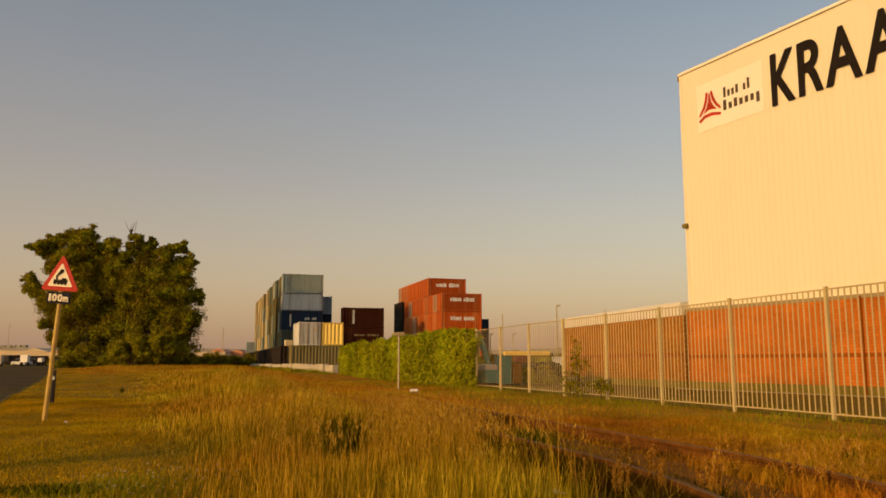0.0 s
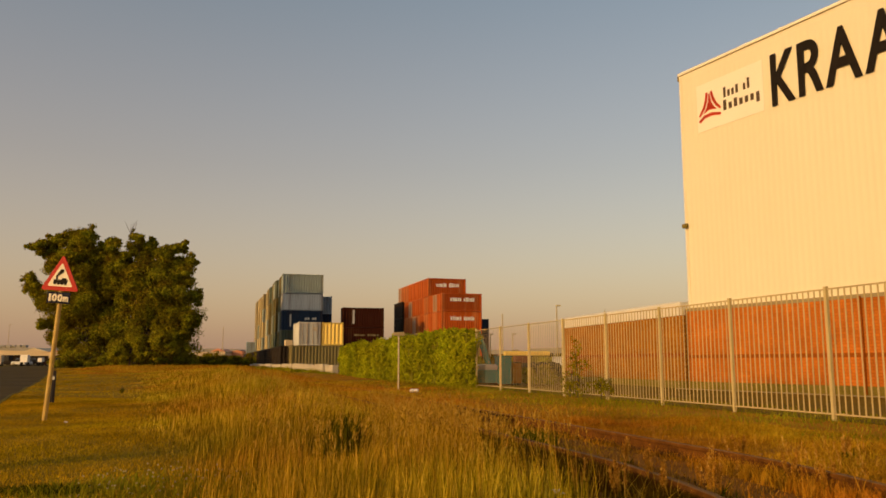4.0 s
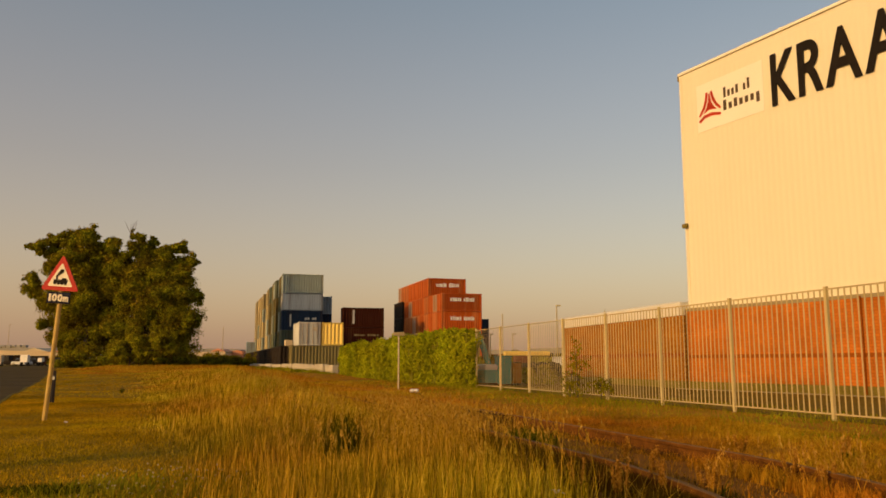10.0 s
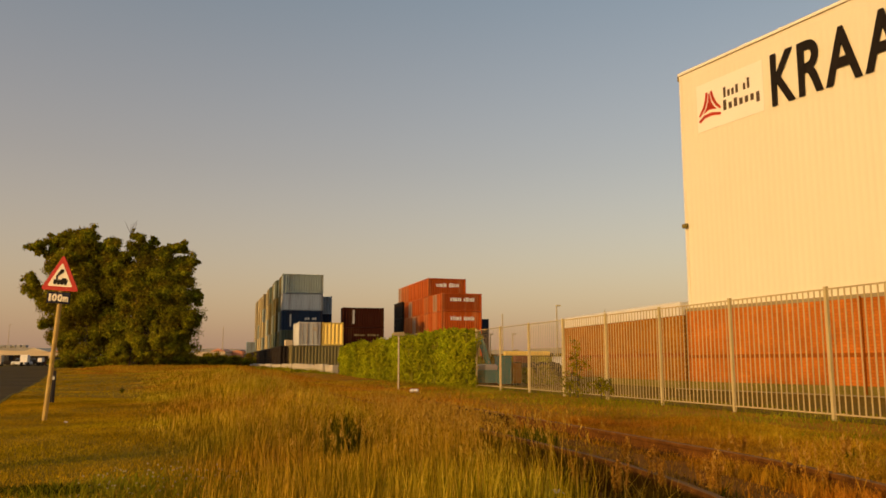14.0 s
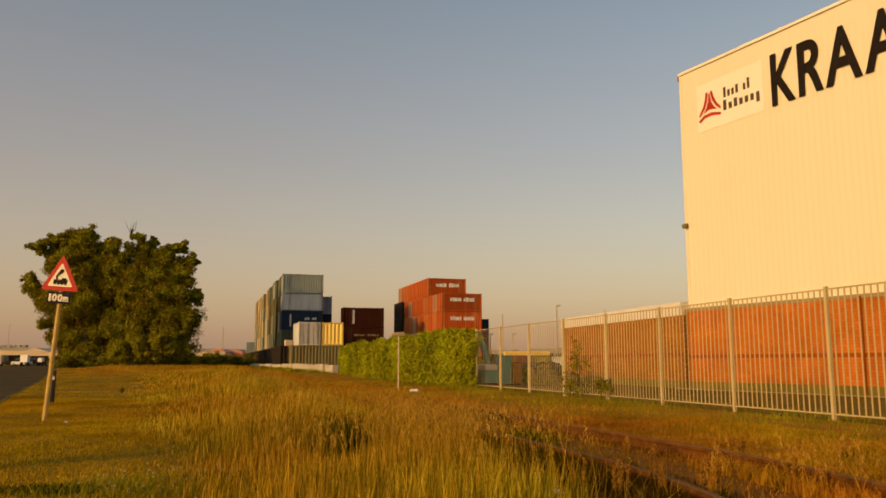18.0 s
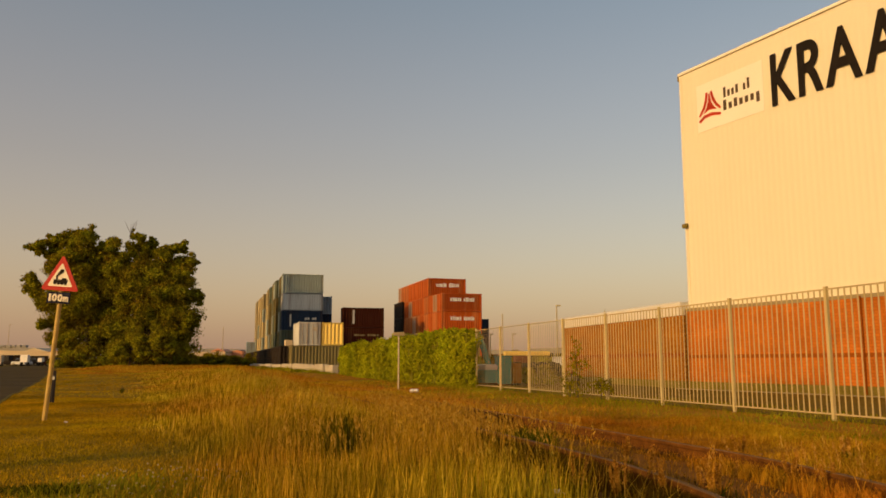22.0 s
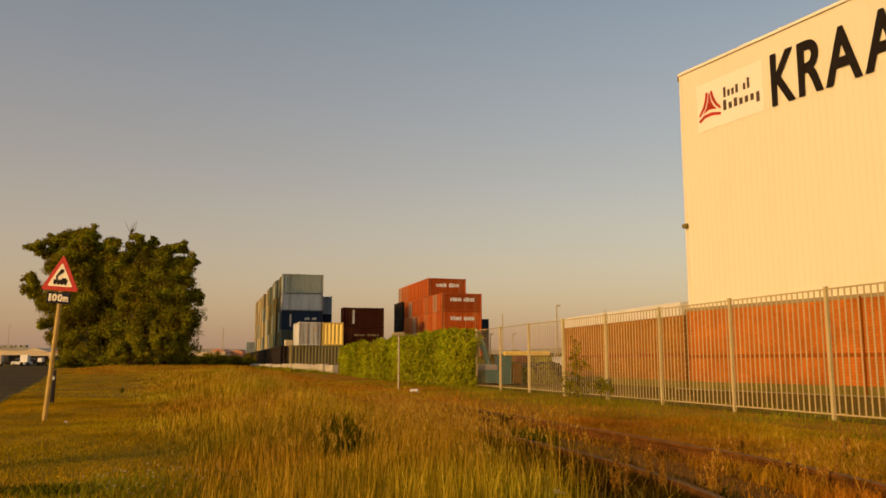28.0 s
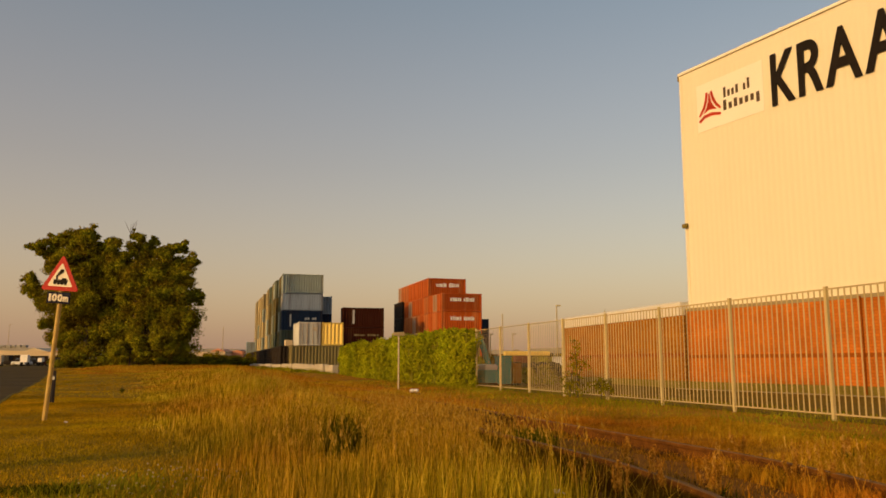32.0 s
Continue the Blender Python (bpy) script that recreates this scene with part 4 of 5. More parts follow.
# ---- distance ----
def shed(x, y, w, d, h, ridge, wall_mat, roof_mat, label, openings=0, turn=0.0):
    ob = thing("industrial_shed", Matrix.Translation((x, y, float(height(x, y)))) @ pose(0, 0, 0, 0, 0, turn), label, "building", "far sheds")
    solid("wall", -w / 2, w / 2, 0, d, -0.3, h, wall_mat, ob)
    bm = bmesh.new()
    v = [bm.verts.new(p) for p in ((-w / 2 - 0.3, -0.3, h), (w / 2 + 0.3, -0.3, h), (w / 2 + 0.3, d + 0.3, h), (-w / 2 - 0.3, d + 0.3, h), (-w * 0.02, -0.3, h + ridge), (-w * 0.02, d + 0.3, h + ridge))]
    for q in ((0, 3, 2, 1), (0, 1, 4), (2, 3, 5), (0, 4, 5, 3), (1, 2, 5, 4)):
        bm.faces.new([v[i] for i in q])
    bmesh.ops.recalc_face_normals(bm, faces=bm.faces[:])
    part("roof", bm, roof_mat, ob)
    for i in range(openings):
        x0 = -w / 2 + w * (i + 0.1) / openings
        # flat panel on the wall; the gloom inside is put into its colour
        solid("gate", x0, x0 + w * 0.86 / openings, -0.08, -0.004, 0.0, h * 0.72, M_GLOOM, ob, "near-black panel painted as the unlit inside of a gate")
    return ob


shed(-131.5, 236, 17, 30, 4.0, 0.3, SHED_W, SHED_W, "far cream shed with a flat roof and dark gates", 3)
shed(-119.3, 235, 8.6, 25, 3.6, 1.3, SHED_W, SHED_W, "far cream shed with a low gable", 1)
shed(-111.5, 233, 5.4, 15, 3.7, 0.4, SHED_W, SHED_R, "small far cream shed with a reddish roof", 1)
shed(-100, 330, 34, 40, 6.0, 0.6, SHED_G, SHED_G, "low grey hall on the horizon", 6)
shed(-165, 320, 50, 40, 6.2, 0.4, SHED_G, SHED_G, "long grey hall on the horizon", 9)
shed(-72.8, 260, 4.6, 12, 4.3, 0.9, SHED_W, SHED_R, "far shed with a bright red roof", 1)
shed(-68.6, 268, 3.6, 12, 4.3, 0.5, SHED_R, SHED_R, "small far red shed", 0)
shed(-79.0, 262, 8.4, 20, 3.9, 0.3, SHED_W, SHED_W, "low far cream shed beside the red one", 2)
for k in range(9):
    h2 = 3 + 1.6 * math.sin(k * 2.1)
    shed(-66 + k * 52, 620, 46, 40, 8 + h2, 1.0, SHED_G, SHED_G, "grey hall far across the port", 5)


def car(x, y, turn, colour, label, van=False):
    ob = thing("car" if not van else "van", Matrix.Translation((x, y, float(height(x, y)) + 0.012)) @ pose(0, 0, 0, 0, 0, turn), label, "car" if not van else "van", "parked vehicles")
    L, W, top = (4.3, 1.75, 1.45) if not van else (5.0, 1.9, 2.1)
    bm = bmesh.new()
    box(bm, -L / 2, L / 2, -W / 2, W / 2, 0.28, 0.85 if not van else 1.1, 0.12)
    part("body", bm, colour, ob)
    bm = bmesh.new()
    box(bm, -L * (0.28 if not van else 0.48), L * 0.22, -W / 2 + 0.1, W / 2 - 0.1, 0.8, top, 0.16)
    part("cabin", bm, colour if van else M_GLASS, ob)
    for sx in (-1, 1):
        for sy in (-1, 1):
            bm = bmesh.new()
            tube(bm, (sx * L * 0.31, sy * (W / 2 - 0.2), 0.32), (sx * L * 0.31, sy * (W / 2 + 0.01), 0.32), 0.32, 0.32, 14)
            w = part("wheel", bm, M_TYRE, ob)
            bm = bmesh.new()
            tube(bm, (sx * L * 0.31, sy * W / 2, 0.32), (sx * L * 0.31, sy * (W / 2 + 0.02), 0.32), 0.18, 0.16, 10)
            part("rim", bm, M_FENCE, w)
    for sy in (-0.6, 0.6):
        solid("headlight", L / 2 - 0.02, L / 2 + 0.02, sy - 0.15, sy + 0.15, 0.6, 0.75, M_WHITE, ob)
    solid("window", -L * 0.2, L * 0.2, -W / 2 + 0.02, -W / 2 + 0.09, 1.0, top - 0.15, M_GLASS, ob)


car(-81.6, 156, -30, PAINTS["white"], "white car parked by the far sheds")
for k, px in enumerate((3, 11, 20, 29, 38, 47)):
    ob = thing("storage_silo", Matrix.Translation(((px - 784) / 1410 * 420, 420, float(height(-220.0, 420.0)))), "grey square silo far behind the sheds", "silo", "far silos")
    solid("shaft", -1.05, 1.05, 0, 3, -0.5, 9.4, SHED_G, ob)
    solid("cap", -1.15, 1.15, -0.1, 3.1, 9.4, 9.8, SHED_G, ob, "", 0.1)
# added boxes: white ones stand for sun glints, cream for a pale wall
for x, w, lo, hi, paint_mat, word in ((-82.9, 1.0, 0.3, 2.0, SHED_W, "cream"), (-78.2, 1.4, 0.75, 2.1, M_WHITE, "white"), (-75.2, 0.8, 0.75, 1.5, M_WHITE, "white")):
    trailer = thing("bright_box", Matrix.Translation((x, 150, float(height(x, 150.0)))), word + " box on wheels by the far sheds, added for a bright spot", "trailer", "parked trailers")
    solid("body", -w / 2, w / 2, 0.0, 0.9, lo, hi, paint_mat, trailer, word + " box body", 0.04)
    for sx in (-w / 2, w / 2 - 0.2):
        bm = bmesh.new()
        tube(bm, (sx, 0.45, 0.38), (sx + 0.2, 0.45, 0.38), 0.38, 0.38, 12)
        part("wheel", bm, M_TYRE, trailer)
car(-80.6, 157, 8, PAINTS["black"], "dark car parked by the far sheds")
car(-87, 160, 4, PAINTS["black"], "dark van parked by the far sheds", True)
car(-74.2, 154, 30, PAINTS["rust"], "dark red car parked by the far sheds")
for k, (px, depth, w, h) in enumerate(((345, 125, 5.5, 2.5), (375, 128, 5.5, 2.5), (402, 130, 5.5, 2.5), (428, 134, 5.0, 2.4), (360, 118, 4.5, 1.7), (390, 119, 4.5, 1.6), (416, 122, 4.5, 1.7), (118, 112, 2.6, 1.5), (300, 100, 3.4, 1.8), (205, 98, 3.4, 1.7), (165, 99, 3.4, 1.9), (140, 99, 3.0, 1.7), (330, 101, 3.0, 1.7), (172, 101, 3.6, 3.0), (240, 101, 3.6, 3.2), (205, 102, 3.6, 3.0), (185, 97, 2.5, 1.3))):
    SWAY += tree("bush", (px - 784) / 1410 * depth, depth, "low dark scrub along the far verge", 0.9, [(-w * 0.35, 0, h * 0.45, w * 0.45, h * 0.5), (w * 0.35, 0.2, h * 0.4, w * 0.45, h * 0.5)], 3000, 0.12, 60 + k, M_LEAF)
for k, (px, w) in enumerate(((-8, 9), (14, 7), (38, 10))):
    SWAY += tree("tree", (px - 784) / 1410 * 420, 420, "hazy tree far behind the sheds", 7.0, [(-w * 0.3, 0, 6.4, w * 0.35, 2.6), (w * 0.3, 0.3, 6.7, w * 0.35, 2.4), (0, 0, 4.0, w * 0.5, 3.4)], 2600, 0.4, 70 + k, M_LEAF)


def mast(x, y, h, label, arm=0.0):
    ob = thing("lamp_mast", Matrix.Translation((x, y, 0.3)), label, "lamp mast", "far masts")
    bm = bmesh.new()
    tube(bm, (0, 0, -0.5), (0, 0, h), 0.11, 0.06, 8)
    part("pole", bm, M_FENCE, ob)
    if arm:
        solid("lamp_head", -0.1, arm, -0.15, 0.15, h - 0.05, h + 0.1, M_FENCE, ob, "grey lamp head", 0.03)


for px, depth, top_z, arm in ((987, 95, 7.7, 0.5), (890, 110, 7.7, 0), (908, 120, 5.2, 0.5), (868, 120, 5.2, 0.5), (393, 210, 10.3, 0), (12, 300, 15, 1.0), (1073, 90, 6.9, 0)):
    mast((px - 784) / 1424 * depth, depth, top_z - 0.3, "thin grey lamp mast in the yard", arm)

# ---- yard behind the fence ----
skip = thing("steel_skip", yard(11.72, 33.0, 0.04), "grey-teal steel skip with a pale load behind the fence", "skip")
solid("tub", 0.0, 0.66, 0.0, 2.2, 0.1, 0.62, PAINTS["teal"], skip, "teal steel tub", 0.04)
solid("rim", -0.04, 0.70, -0.04, 2.24, 0.58, 0.66, PAINTS["teal"], skip, "", 0.02)
solid("load", 0.03, 0.63, 0.03, 2.1, 0.64, 0.9, M_CAP, skip, "pale heaped load", 0.1)
bm = bmesh.new()
tube(bm, (-0.12, 0.5, 2.3), (0.42, 0.5, 0.7), 0.12, 0.14, 10)
part("lifting_arm", bm, PAINTS["teal"], skip, "slanting teal lifting arm")
for px in (0.05, 0.5):
    solid("runner", px, px + 0.12, 0.1, 2.1, 0.0, 0.12, M_WOODDARK, skip)
tank = thing("waste_bin", yard(12.5, 33.0, 0.04), "tall teal steel bin in the yard", "bin")
solid("body", 0.0, 0.46, 0.0, 0.9, 0.05, 1.2, PAINTS["teal"], tank, "", 0.03)
solid("lid", -0.03, 0.49, -0.03, 0.93, 1.2, 1.28, PAINTS["teal"], tank, "", 0.02)
crate = thing("rusty_crate", yard(13.02, 33.0, 0.04), "rusty orange steel crate in the yard", "crate")
solid("box", 0.0, 0.42, 0.0, 1.0, 0.08, 0.95, M_BRICK2, crate, "", 0.03)
for px in (0.03, 0.3):
    solid("foot", px, px + 0.1, 0.05, 0.95, 0.0, 0.09, M_WOODDARK, crate)
pallet = thing("sack_pile", yard(13.5, 34.4, 0.04), "grey sacks piled on a dark pallet", "sacks")
solid("pallet", 0.0, 0.4, 0.0, 0.9, 0.0, 0.14, M_WOODDARK, pallet)
for z in (0.15, 0.42, 0.69):
    solid("sack", 0.02, 0.38, 0.05, 0.85, z, z + 0.25, M_CONCRETE, pallet, "", 0.07)
crane = thing("mobile_crane", yard(20.2, 52, 0.04, -4), "yellow mobile crane with its boom lowered", "crane")
solid("boom", -0.3, 3.0, -0.2, 0.2, 1.46, 1.76, PAINTS["yellow"], crane, "yellow lowered boom", 0.05)
solid("chassis", -0.2, 3.4, -1.1, 1.1, 0.55, 0.95, M_WOODDARK, crane, "", 0.05)
solid("cab", 0.2, 1.2, -1.0, -0.3, 0.95, 1.45, PAINTS["rust"], crane, "", 0.08)
for x in (0.3, 1.4, 2.8):
    for y in (-1.15, 0.85):
        bm = bmesh.new()
        tube(bm, (x, y, 0.52), (x, y + 0.3, 0.52), 0.52, 0.52, 16)
        part("wheel", bm, M_TYRE, crane)
for k, (a, b, w, h) in enumerate(((21.0, 58, 3.4, 1.5), (23.6, 58, 3.4, 1.8), (26.0, 60, 3.0, 1.6), (28.4, 61, 3.0, 1.7), (29.5, 66, 4.0, 1.6), (26, 67, 4.0, 1.7), (14.6, 34, 1.2, 0.9))):
    p = yard(a, b).translation
    SWAY += tree("bush", p.x, p.y, "dark green scrub growing in the yard", 0.8, [(-w * 0.4, 0, h * 0.5, w * 0.5, h * 0.5), (w * 0.35, 0.2, h * 0.45, w * 0.5, h * 0.45)], 3600, 0.09, 30 + k, M_LEAF)
for k, (s, off) in enumerate(((9.3, 0.35), (10.0, 0.25), (8.0, 0.3))):
    p = yard(FA - off, FB + s).translation
    SWAY += tree("weed", p.x, p.y, "leafy weed growing through the fence", 0.5, [(0, 0, 0.35, 0.35, 0.35), (0.12, 0, 0.95 if k < 2 else 0.4, 0.3, 0.4 if k < 2 else 0.2), (-0.05, 0, 1.5 if k < 1 else 0.5, 0.22, 0.3 if k < 1 else 0.2)], 420, 0.035, 40 + k, M_LEAF)
cabinet = thing("switch_cabinet", yard(23.7, 52, 0.04), "white electrical cabinet on a dark stand", "cabinet")
solid("stand", 0.05, 0.5, 0.05, 0.4, 0.0, 0.78, M_WOODDARK, cabinet, "dark stand")
solid("box", 0.0, 0.58, 0.0, 0.45, 0.78, 1.4, M_WHITE, cabinet, "white cabinet box", 0.02)
solid("door", 0.04, 0.54, -0.012, -0.002, 0.83, 1.35, M_WHITE, cabinet)

# ---- grass ----
grng = np.random.default_rng(21)


def cast(n, test, x0, x1, y0, y1):
    p = np.stack([grng.uniform(x0, x1, n), grng.uniform(y0, y1, n)], 1)
    return p[test(p[:, 0], p[:, 1])]


def in_tall(x, y):
    a = x * EX + y * EY
    edge = -1.9 - 0.388 * (y - 6.05) + 0.25 * np.sin(y * 0.9) + 0.15 * np.sin(x * 2.1 + y) + grng.normal(0, 0.35, np.shape(x))
    return (x > edge) & (a < 2.32 + 0.12 * np.sin(y * 1.7) + 1.0 * smooth(y, 8, 13)) & (x < 0.175 * y + 0.05 * np.sin(9 * y) + smooth(y, 6.5, 9)) & (np.abs(x) < 0.62 * y + 1.5)


def sown(name, pts, h, width, material, label, lean=0.35, segs=3):
    z = height(pts[:, 0], pts[:, 1]) + 0.012
    v, f, tips = blades(grng, np.column_stack([pts, z]), h, width, lean, segs)
    return tagged(new(name, mesh_np(name, v, f, material)), label, "grass", kind="stuff"), tips


def patchy(p, s=0.8):
    return 0.5 + 0.5 * np.sin(p[:, 0] * 1.9 * s + 1.3 * np.sin(p[:, 1] * 1.1 * s)) * np.sin(p[:, 1] * 1.4 * s + 0.7)


tips_all = []
for n, y0, y1, x0, x1, w in ((60000, 4.6, 12, -6, 3.5, 0.0075), (90000, 12, 30, -13, 2.5, 0.015), (90000, 30, 75, -30, -3, 0.03), (50000, 75, 140, -60, -20, 0.07)):
    p = cast(n, in_tall, x0, x1, y0, y1)
    dent = np.exp(-(((p[:, 0] + 1.05) / 0.6) ** 2 + ((p[:, 1] - 8.2) / 1.1) ** 2))
    inside = p[:, 0] + 1.70 + 0.388 * (p[:, 1] - 6.05)
    h = (0.34 + 0.30 * patchy(p)) * grng.uniform(0.5, 1.25, len(p)) * (1 + 0.25 * (p[:, 1] > 20)) * (1 - 0.55 * smooth(p[:, 1], 45, 80)) * (0.08 + 0.92 * smooth(inside, -0.9, 1.4 + 0.09 * p[:, 1])) * (1 - 0.6 * dent)
    h *= 1 - 0.45 * smooth(p[:, 0] * EX + p[:, 1] * EY, 1.5, 2.8)
    ob, tips = sown("tall_grass", p, h, grng.uniform(0.7, 1.3, len(p)) * w, M_BLADE, "tall yellow-green meadow grass turning golden", 0.24)
    if y1 <= 30:
        tips_all.append(tips[h > 0.56])
p = cast(480000, lambda x, y: ((x - ROAD0.x) * RN.x + (y - ROAD0.y) * RN.y > 0.1) & ~in_tall(x, y) & (x * EX + y * EY < 2.5) & (np.abs(x) < 0.62 * y + 0.8), -16, 0, 4.5, 24)
sown("short_grass", p, grng.uniform(0.018, 0.048, len(p)) * (0.55 + 0.9 * patchy(p, 1.1)), grng.uniform(0.006, 0.011, len(p)), M_SHORT, "short mown yellow-green grass", 0.7, 1)
p = cast(300000, lambda x, y: ((x - ROAD0.x) * RN.x + (y - ROAD0.y) * RN.y > 0.1) & ~in_tall(x, y) & (x < -6) & (np.abs(x) < 0.62 * y + 0.8), -50, -6, 24, 90)
sown("verge_grass", p, grng.uniform(0.015, 0.045, len(p)), grng.uniform(0.018, 0.035, len(p)), M_SHORT, "short yellow-green grass farther down the verge", 0.6, 1)
p = cast(90000, lambda x, y: (x * EX + y * EY > 5.45) & (x * EX + y * EY < 9.0) & (np.abs(x) < 0.62 * y + 0.8), -12, 10, 4.5, 45)
sown("dry_grass", p, grng.uniform(0.03, 0.13, len(p)) * (0.5 + patchy(p, 0.6)), grng.uniform(0.008, 0.016, len(p)), M_DRYBLADE, "dry orange-brown grass beside the track", 0.9, 2)
p = cast(130000, lambda x, y: (x * EX + y * EY > 5.4) & (x * EX + y * EY < 8.8) & (np.abs(x) < 0.62 * y + 0.8), 0, 9, 4.5, 15)
sown("dry_thatch", p, grng.uniform(0.02, 0.10, len(p)) * (0.4 + 1.2 * patchy(p, 1.5)), grng.uniform(0.006, 0.012, len(p)), M_DRYBLADE, "dry matted thatch beside the track", 1.6, 2)
p = cast(140000, lambda x, y: (x * EX + y * EY > 6.8) & (x * EX + y * EY < 10.75) & (np.abs(x) < 0.62 * y + 0.8), -12, 10, 6, 45)
sown("green_grass", p, grng.uniform(0.04, 0.17, len(p)) * (0.5 + patchy(p, 0.6)) * (0.45 + 0.55 * smooth(p[:, 0] * EX + p[:, 1] * EY, 6.8, 9.6)), grng.uniform(0.008, 0.016, len(p)), M_GREENBLADE, "yellow-green grass along the fence foot", 0.8, 2)
p = cast(60000, lambda x, y: (x * EX + y * EY > 3.8) & (x * EX + y * EY < 5.05) & (patchy(np.column_stack([x, y]), 1.7) > 0.8 + 0.15 * (y < 12)), -8, 5, 4.5, 40)
sown("track_weeds", p, grng.uniform(0.03, 0.14, len(p)), grng.uniform(0.005, 0.011, len(p)), M_DRYBLADE, "dry weeds between the rails", 0.8, 2)


def cast_ab(n, a0, a1, b0, b1, spread=0.8):
    """Points strewn in patches in a strip along the track, swinging with it."""
    a, b = grng.uniform(a0, a1, n), grng.uniform(b0, b1, n)
    a = a + np.array([bend(t) for t in b])
    p = np.column_stack([a * EX - b * EY, a * EY + b * EX])
    return p[patchy(p, 2.3) > grng.random(n) * spread - 0.1]


for a0, a1, b1, n, h0, h1, mt, label in (
        (2.85, 3.6, 20, 22000, 0.04, 0.13, M_LITTER, "dark weeds along the near rail"),
        (3.36, 3.69, 11, 24000, 0.09, 0.18, M_LITTER, "dark weeds against the near rail"),
        (3.8, 4.4, 16, 6000, 0.02, 0.08, M_LITTER, "dark weeds between the rails"),
        (3.8, 4.4, 14, 800, 0.05, 0.24, M_DRYBLADE, "dry grass inside the near rail"),
        (4.4, 5.2, 16, 3200, 0.02, 0.09, M_DRYBLADE, "dry grass between the rails"),
        (4.98, 5.2, 16, 2200, 0.03, 0.14, M_DRYBLADE, "dry grass before the far rail"),
        (5.04, 5.2, 16, 1500, 0.03, 0.10, M_LITTER, "dark weeds before the far rail"),
        (5.3, 5.7, 20, 3500, 0.05, 0.2, M_DRYBLADE, "dry grass leaning on the far rail"),
        (4.85, 5.75, 7.5, 7500, 0.05, 0.19, M_DRYBLADE, "dry grass grown over the far rail"),
        (2.6, 3.7, 9, 420, 0.16, 0.46, M_SEED, "pale bent stems before the near rail")):
    p = cast_ab(n, a0, a1, 3.6, b1, 0.3 if a0 == 3.36 else 0.8)
    sown("rail_weeds", p, grng.uniform(h0, h1, len(p)), grng.uniform(0.006, 0.012, len(p)) * (0.6 if mt is M_SEED else 1), mt, label, 0.7, 2)


p = cast(150000, in_tall, -28, 2.5, 10, 60)
p = p[grng.random(len(p)) < smooth(p[:, 1], 10, 17) * (0.22 + 0.4 * patchy(p, 0.33))]
inside = p[:, 0] + 1.70 + 0.388 * (p[:, 1] - 6.05)
sown("russet_grass", p, grng.uniform(0.25, 0.62, len(p)) * (0.06 + 0.94 * smooth(inside, -0.9, 1.6 + 0.10 * p[:, 1])) * (1 - 0.3 * smooth(p[:, 1], 30, 60)), grng.uniform(0.008, 0.014, len(p)) * (1 + 0.035 * (p[:, 1] - 10)), M_RUSSET, "russet patch of ripe meadow grass", 0.35, 3)
# unmown bank in front of the trees
p = cast(70000, lambda x, y: (x > -0.415 * y - 4 - 1.2 * np.sin(y * 0.5)) & (x < -0.25 * y - 1.5 * np.sin(y * 0.7)), -48, -12, 58, 100)
rise = smooth(p[:, 0] + 0.415 * p[:, 1] + 4, 0, 5) * smooth(p[:, 1], 58, 80)
sown("bank_grass", p, grng.uniform(0.2, 0.55, len(p)) * (0.6 + 0.5 * patchy(p, 0.4)) * (0.15 + 0.85 * rise), grng.uniform(0.03, 0.06, len(p)), M_RUSSET, "tall russet grass on the bank before the trees", 0.4, 2)



def seed_heads(tips, size):
    """Feathery heads: a few small leaf quads along each tip."""
    k = 7
    p = np.repeat(tips, k, 0)
    t = np.tile(np.linspace(-0.5, 0.5, k), len(p) // k)
    p = p + np.array([0, 0, 1.0]) * (t * size * 5)[:, None] + grng.normal(0, size * 0.35, p.shape)
    d = grng.normal(size=p.shape) * np.array([1, 1, 0.5])
    u = np.array([0, 0, 1.0]) + grng.normal(0, 0.3, p.shape)
    s = size * (1.1 - np.abs(t))[:, None]
    d = d / np.linalg.norm(d, axis=1)[:, None]
    v = np.stack([p - u * s, p + d * s * 0.4, p + u * s, p - d * s * 0.4], 1).reshape(-1, 3)
    return v, np.arange(len(v)).reshape(-1, 4)


tips = np.concatenate(tips_all)
v, f = seed_heads(tips, 0.011)
tagged(new("grass_seed_heads", mesh_np("grass_seed_heads", v, f, M_SEED)), "pale feathery seed heads of tall grass", "grass", kind="stuff")

p = cast(4600, lambda x, y: (x + 1.08) ** 2 / 0.05 + (y - 8.7) ** 2 / 0.35 < grng.random(np.shape(x)) * 1.6, -1.9, -0.4, 7.4, 9.9)
sown("weed_clump", p, grng.uniform(0.3, 0.6, len(p)), grng.uniform(0.012, 0.022, len(p)), M_WEED, "dark green leafy clump in the tall grass", 0.45, 3)
p = cast(9000, lambda x, y: ((x + 2.2) ** 2 / 1.1 + (y - 6.3) ** 2 / 1.6 < grng.random(np.shape(x)) * 1.5), -3.6, -0.9, 4.6, 8)
sown("clover_patch", p, grng.uniform(0.03, 0.12, len(p)), grng.uniform(0.007, 0.014, len(p)), M_GREENBLADE, "darker green clover and grass patch", 0.9, 2)
p = cast(420, lambda x, y: ((x + 2.1) ** 2 / 1.3 + (y - 7.0) ** 2 / 1.2 < grng.random(np.shape(x)) * 1.3), -3.6, -0.9, 5.4, 8.4)
v, f = leaf_cloud(grng, np.column_stack([p, height(p[:, 0], p[:, 1]) + grng.uniform(0.04, 0.10, len(p))]), np.full((len(p), 3), 0.009), 9 * len(p), 0.006, 0.9, 0.3)
tagged(new("clover_flowers", mesh_np("clover_flowers", v, f, M_CLOVER)), "small pale clover heads in the verge", "flowers", kind="stuff")
